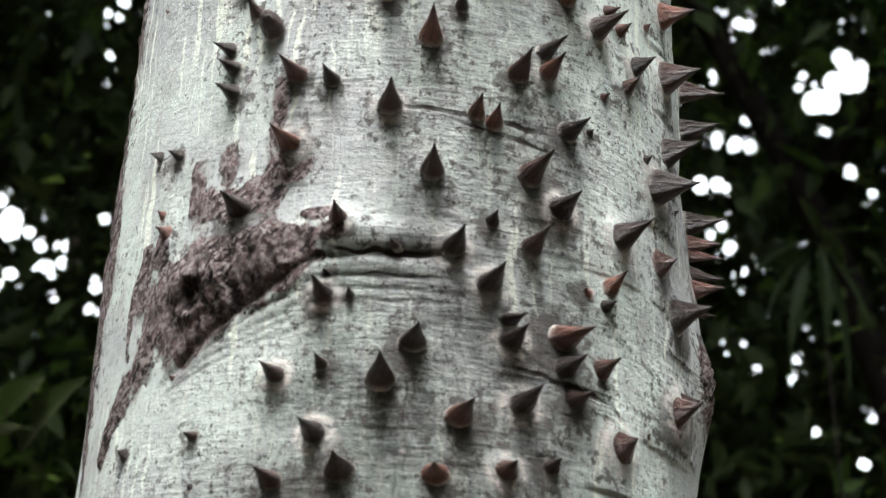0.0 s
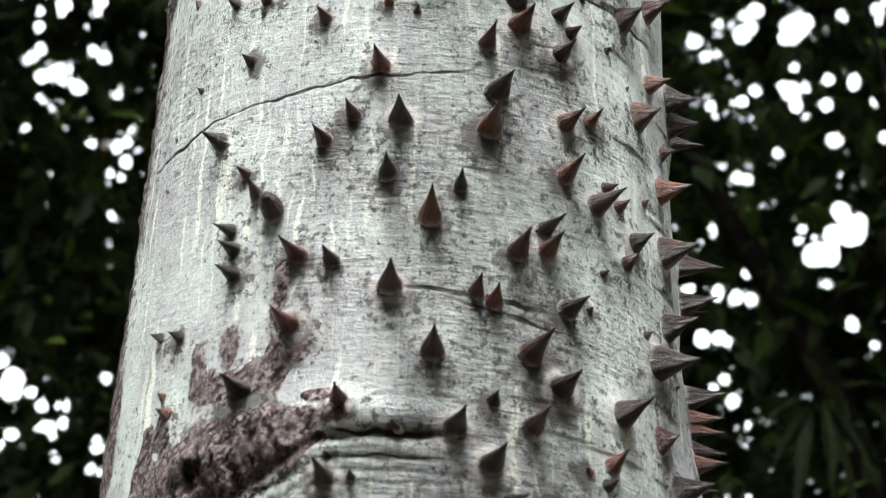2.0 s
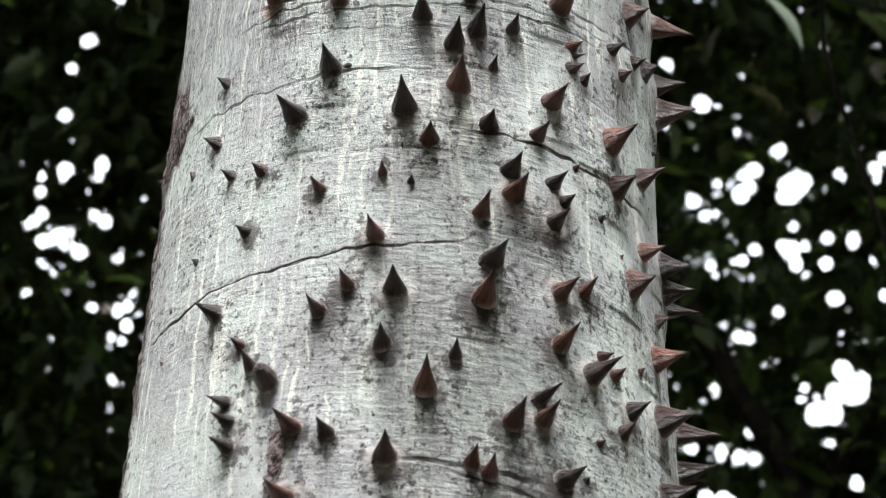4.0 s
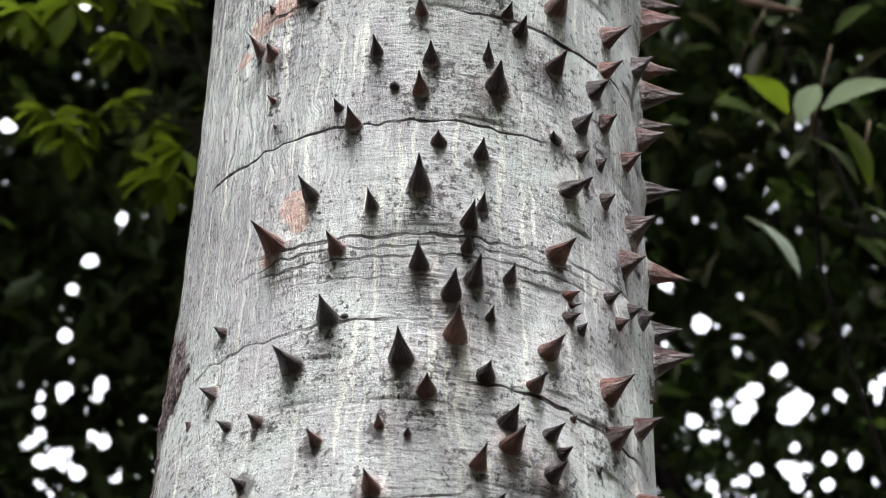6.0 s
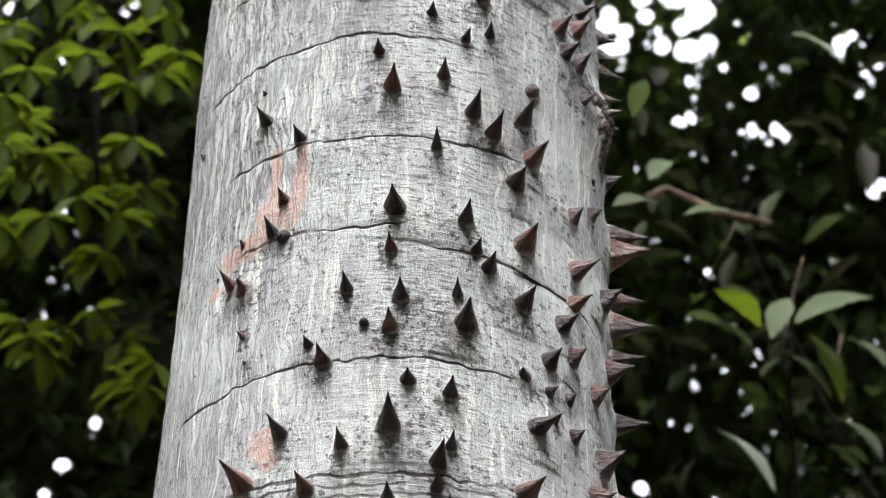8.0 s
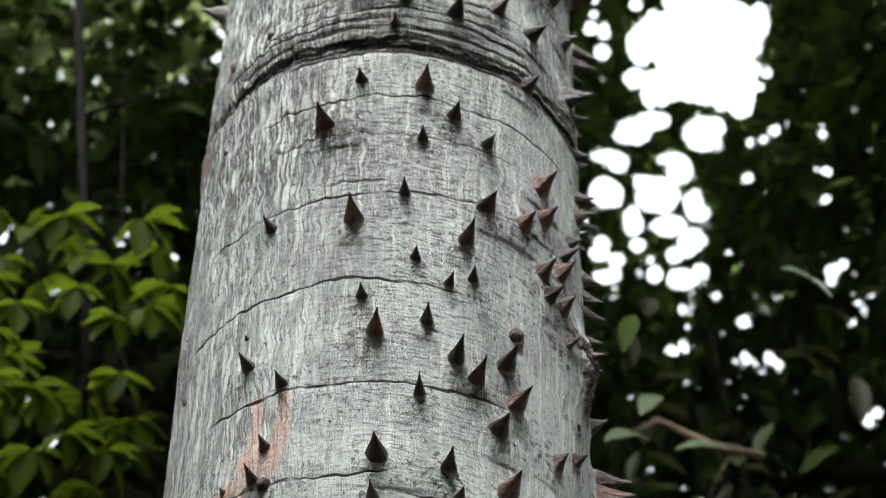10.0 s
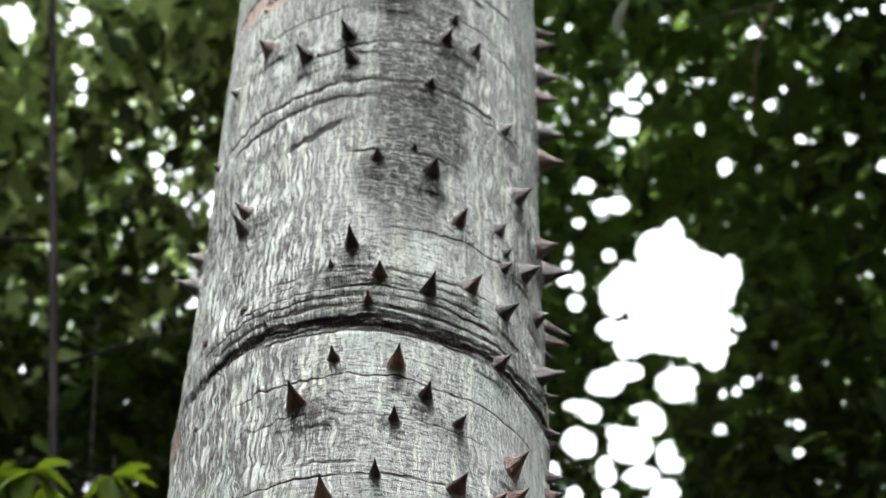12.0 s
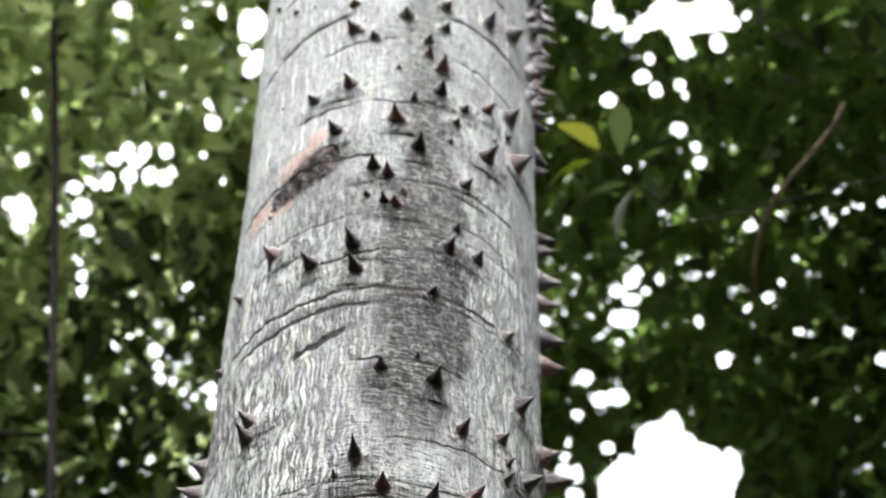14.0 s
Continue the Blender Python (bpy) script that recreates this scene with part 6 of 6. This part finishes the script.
part_of(tube("twig", [bearing(7.2, 41.3, 5.6), bearing(8.5, 41.7, 5.6), bearing(10.2, 41.0, 5.6), bearing(12.0, 40.6, 5.6)], [0.003, 0.008, 0.010, 0.008], TWIG_WOOD, 7), sapling)


def olive_shrub():
    """A loose shrub in the shade, with dull leaves at many angles."""
    rng = np.random.default_rng(23)
    plant = empty_thing("olive_shrub", (2.1, 6.0, 0), "dim understory shrub with dull olive and brown leaves", "shrub")
    stem = [Vector((2.1, 6.0, 0)), Vector((2.1, 6.0, 2.2)), bearing(16.8, 28.0, 6.3), bearing(13.5, 35.0, 6.6), bearing(11.2, 40.0, 6.9), bearing(10.2, 45.0, 7.1)]
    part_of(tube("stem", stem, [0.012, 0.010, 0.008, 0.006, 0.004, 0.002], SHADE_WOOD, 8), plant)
    for k in range(64):
        a, e = rng.uniform(6.8, 15.8), rng.uniform(31.0, 45.0)
        far = 6.2 + 0.9 * rng.random()
        foot = bearing(a, e, far)
        turn = rng.uniform(0, 6.283)
        reach = 0.08 + 0.07 * rng.random()
        tip = foot + reach * Vector((math.cos(turn), rng.normal() * 0.4, math.sin(turn) - 0.3))
        leaf_blade(plant, foot, tip, reach * 0.45, LEAF_OLIVE if k % 3 else LEAF_DARK, 0.15)
    for k in range(9):
        a, e = rng.uniform(7.5, 15.0), rng.uniform(32, 43)
        joint = stem[2].lerp(stem[5], min(max((e - 30) / 15, 0), 1))
        part_of(tube("twig", [joint, joint.lerp(bearing(a, e, 6.5), 0.5) + Vector((0, 0, 0.06)), bearing(a, e, 6.5)], [0.004, 0.003, 0.0015], SHADE_WOOD, 6), plant)


olive_shrub()
broad_plant("broadleaf_shoot", "slender shoot with yellow-green oval leaves", (2.1, 3.0, 0), [(2.1, 2.95, 3.0), (2.0, 2.9, 6.0), (1.6, 2.7, 6.6), bearing(13.5, 58.4, 5.2), bearing(11.33, 59.4, 5.2), bearing(10.28, 59.97, 5.2), bearing(9.25, 60.53, 5.2)], 0.003, [
    (9.28, 60.53, 7.12, 61.42, 0.058), (8.85, 60.25, 6.45, 59.73, 0.056, LEAF_FRESH), (10.5, 59.59, 7.84, 59.19, 0.050, LEAF_DARK), (10.34, 60.34, 10.58, 61.86, 0.055, LEAF_DARK), (11.0, 59.5, 9.9, 58.3, 0.06, LEAF_DARK),
], 5.2, LEAF_YELLOW)
broad_plant("strap_leaved_plant", "plant with a star of drooping strap leaves, coloured dark for shade", (1.5, 6.6, 0), [(1.45, 6.5, 2.2), bearing(11.3, 21.0, 7.0)], 0.005, [
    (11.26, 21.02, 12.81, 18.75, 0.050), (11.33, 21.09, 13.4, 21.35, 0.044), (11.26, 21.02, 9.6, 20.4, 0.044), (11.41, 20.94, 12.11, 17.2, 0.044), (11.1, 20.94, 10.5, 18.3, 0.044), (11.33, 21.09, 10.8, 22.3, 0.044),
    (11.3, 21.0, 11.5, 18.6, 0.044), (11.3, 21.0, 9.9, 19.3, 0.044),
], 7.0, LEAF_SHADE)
broad_plant("broadleaf_shrub", "low shrub with broad green leaves, coloured dark for shade", (-0.95, 4.9, 0), [(-0.93, 4.9, 1.6), bearing(-10.6, 14.4, 5.0)], 0.012, [
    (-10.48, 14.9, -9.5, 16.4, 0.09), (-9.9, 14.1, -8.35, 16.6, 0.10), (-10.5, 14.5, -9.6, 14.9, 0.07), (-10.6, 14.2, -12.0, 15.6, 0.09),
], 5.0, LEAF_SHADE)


def palm_leaf(plant, centre, turn, size, rng):
    """A leaf of five leaflets spread like fingers."""
    for k in range(5):
        a = turn + radians(-72 + 36 * k) + rng.normal(0, 0.08)
        reach = size * (1.0 - 0.13 * abs(k - 2))
        tip = Vector(centre) + reach * Vector((math.cos(a), 0.25 * rng.normal() * 0.5, math.sin(a)))
        leaf_blade(plant, centre, tip, reach * 0.54, LEAF_FRESH, 0.10)


def understory_sapling():
    rng = np.random.default_rng(8)
    plant = empty_thing("understory_sapling", (-0.12, 3.4, 0), "leafy sapling with fresh green leaves spread like fingers", "sapling")
    main = [(-0.12, 3.4, 0), (-0.14, 3.4, 1.8), (-0.20, 3.45, 3.4), bearing(-7.0, 37.0, 5.4), bearing(-10.5, 43.0, 5.9), bearing(-12.2, 50.0, 6.3)]
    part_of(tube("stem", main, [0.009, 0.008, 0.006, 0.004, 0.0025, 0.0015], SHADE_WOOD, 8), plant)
    spots = [(-11.6, 40.5), (-13.3, 39.5), (-11.5, 37.2), (-11.8, 36.4), (-10.6, 43.6), (-10.2, 40.2), (-8.9, 36.0), (-14.1, 43.5), (-15.0, 44.5), (-13.5, 44.1), (-12.2, 44.2), (-10.6, 44.4), (-9.6, 44.0), (-9.5, 45.5), (-11.2, 44.9), (-13.0, 45.2), (-13.6, 40.8), (-13.7, 39.2), (-9.4, 40.4), (-10.4, 39.2), (-14.0, 42.1), (-12.2, 41.3), (-11.2, 41.4), (-10.1, 42.1), (-9.5, 37.0), (-8.3, 36.6), (-14.7, 42.7), (-15.2, 44.0), (-12.1, 45.1), (-14.5, 45.4), (-15.6, 45.7), (-13.2, 45.9), (-10.3, 46.2), (-8.9, 44.6), (-14.4, 41.5)]
    spots += [(a + rng.normal(0, 0.55), e + rng.normal(0, 0.45)) for a, e in spots if e < 42.5]
    for a, e in spots:
        far = 4.9 + 0.9 * rng.random()
        centre = bearing(a, e, far)
        joint = Vector(main[3]).lerp(Vector(main[5]), min(max((e - 38) / 12, 0), 1))
        part_of(tube("twig", [joint, joint.lerp(centre, 0.5) + Vector((0, 0, 0.05)), centre], [0.0025, 0.002, 0.001], SHADE_WOOD, 6), plant)
        palm_leaf(plant, centre, -1.57 + rng.normal(0, 0.55), 0.095 + 0.035 * rng.random(), rng)


understory_sapling()

# a thin bare vine hanging from the canopy, with two side shoots
vine = empty_thing("hanging_vine", (-0.86, 4.0, 5.5), "thin dark bare vine hanging from the canopy with side shoots", "vine")
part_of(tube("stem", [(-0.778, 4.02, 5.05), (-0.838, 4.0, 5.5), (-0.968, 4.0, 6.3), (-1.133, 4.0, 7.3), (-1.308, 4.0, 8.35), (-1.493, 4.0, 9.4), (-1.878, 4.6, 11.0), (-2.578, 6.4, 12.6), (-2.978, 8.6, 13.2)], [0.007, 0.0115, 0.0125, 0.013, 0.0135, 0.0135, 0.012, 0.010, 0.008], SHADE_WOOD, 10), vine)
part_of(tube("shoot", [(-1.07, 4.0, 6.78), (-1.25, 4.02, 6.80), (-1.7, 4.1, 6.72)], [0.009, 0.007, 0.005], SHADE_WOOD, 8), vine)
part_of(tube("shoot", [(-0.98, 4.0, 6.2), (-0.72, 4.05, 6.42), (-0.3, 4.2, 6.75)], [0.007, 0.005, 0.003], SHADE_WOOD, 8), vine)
# a dead, curved twig hanging in the woods
twig = empty_thing("dry_twig", tuple(bearing(21.2, 60.0, 6.0)), "pale dry curved twig hanging among the leaves", "twig")
part_of(tube("twig", [bearing(22.1, 60.5, 6.0), bearing(21.26, 60.01, 6.0), bearing(19.68, 59.39, 6.0), bearing(17.8, 58.65, 6.0), bearing(16.79, 57.94, 6.0), bearing(16.15, 57.11, 6.0), bearing(15.62, 55.83, 6.0)], [0.0065, 0.0065, 0.006, 0.006, 0.005, 0.004, 0.003], TWIG_WOOD, 8), twig)
# the leaning tree, with the deep shade put into its near-black wood
leaner = empty_thing("leaning_tree", (3.3, 8.4, 0), "leaning dark tree trunk deep in the shade", "tree")
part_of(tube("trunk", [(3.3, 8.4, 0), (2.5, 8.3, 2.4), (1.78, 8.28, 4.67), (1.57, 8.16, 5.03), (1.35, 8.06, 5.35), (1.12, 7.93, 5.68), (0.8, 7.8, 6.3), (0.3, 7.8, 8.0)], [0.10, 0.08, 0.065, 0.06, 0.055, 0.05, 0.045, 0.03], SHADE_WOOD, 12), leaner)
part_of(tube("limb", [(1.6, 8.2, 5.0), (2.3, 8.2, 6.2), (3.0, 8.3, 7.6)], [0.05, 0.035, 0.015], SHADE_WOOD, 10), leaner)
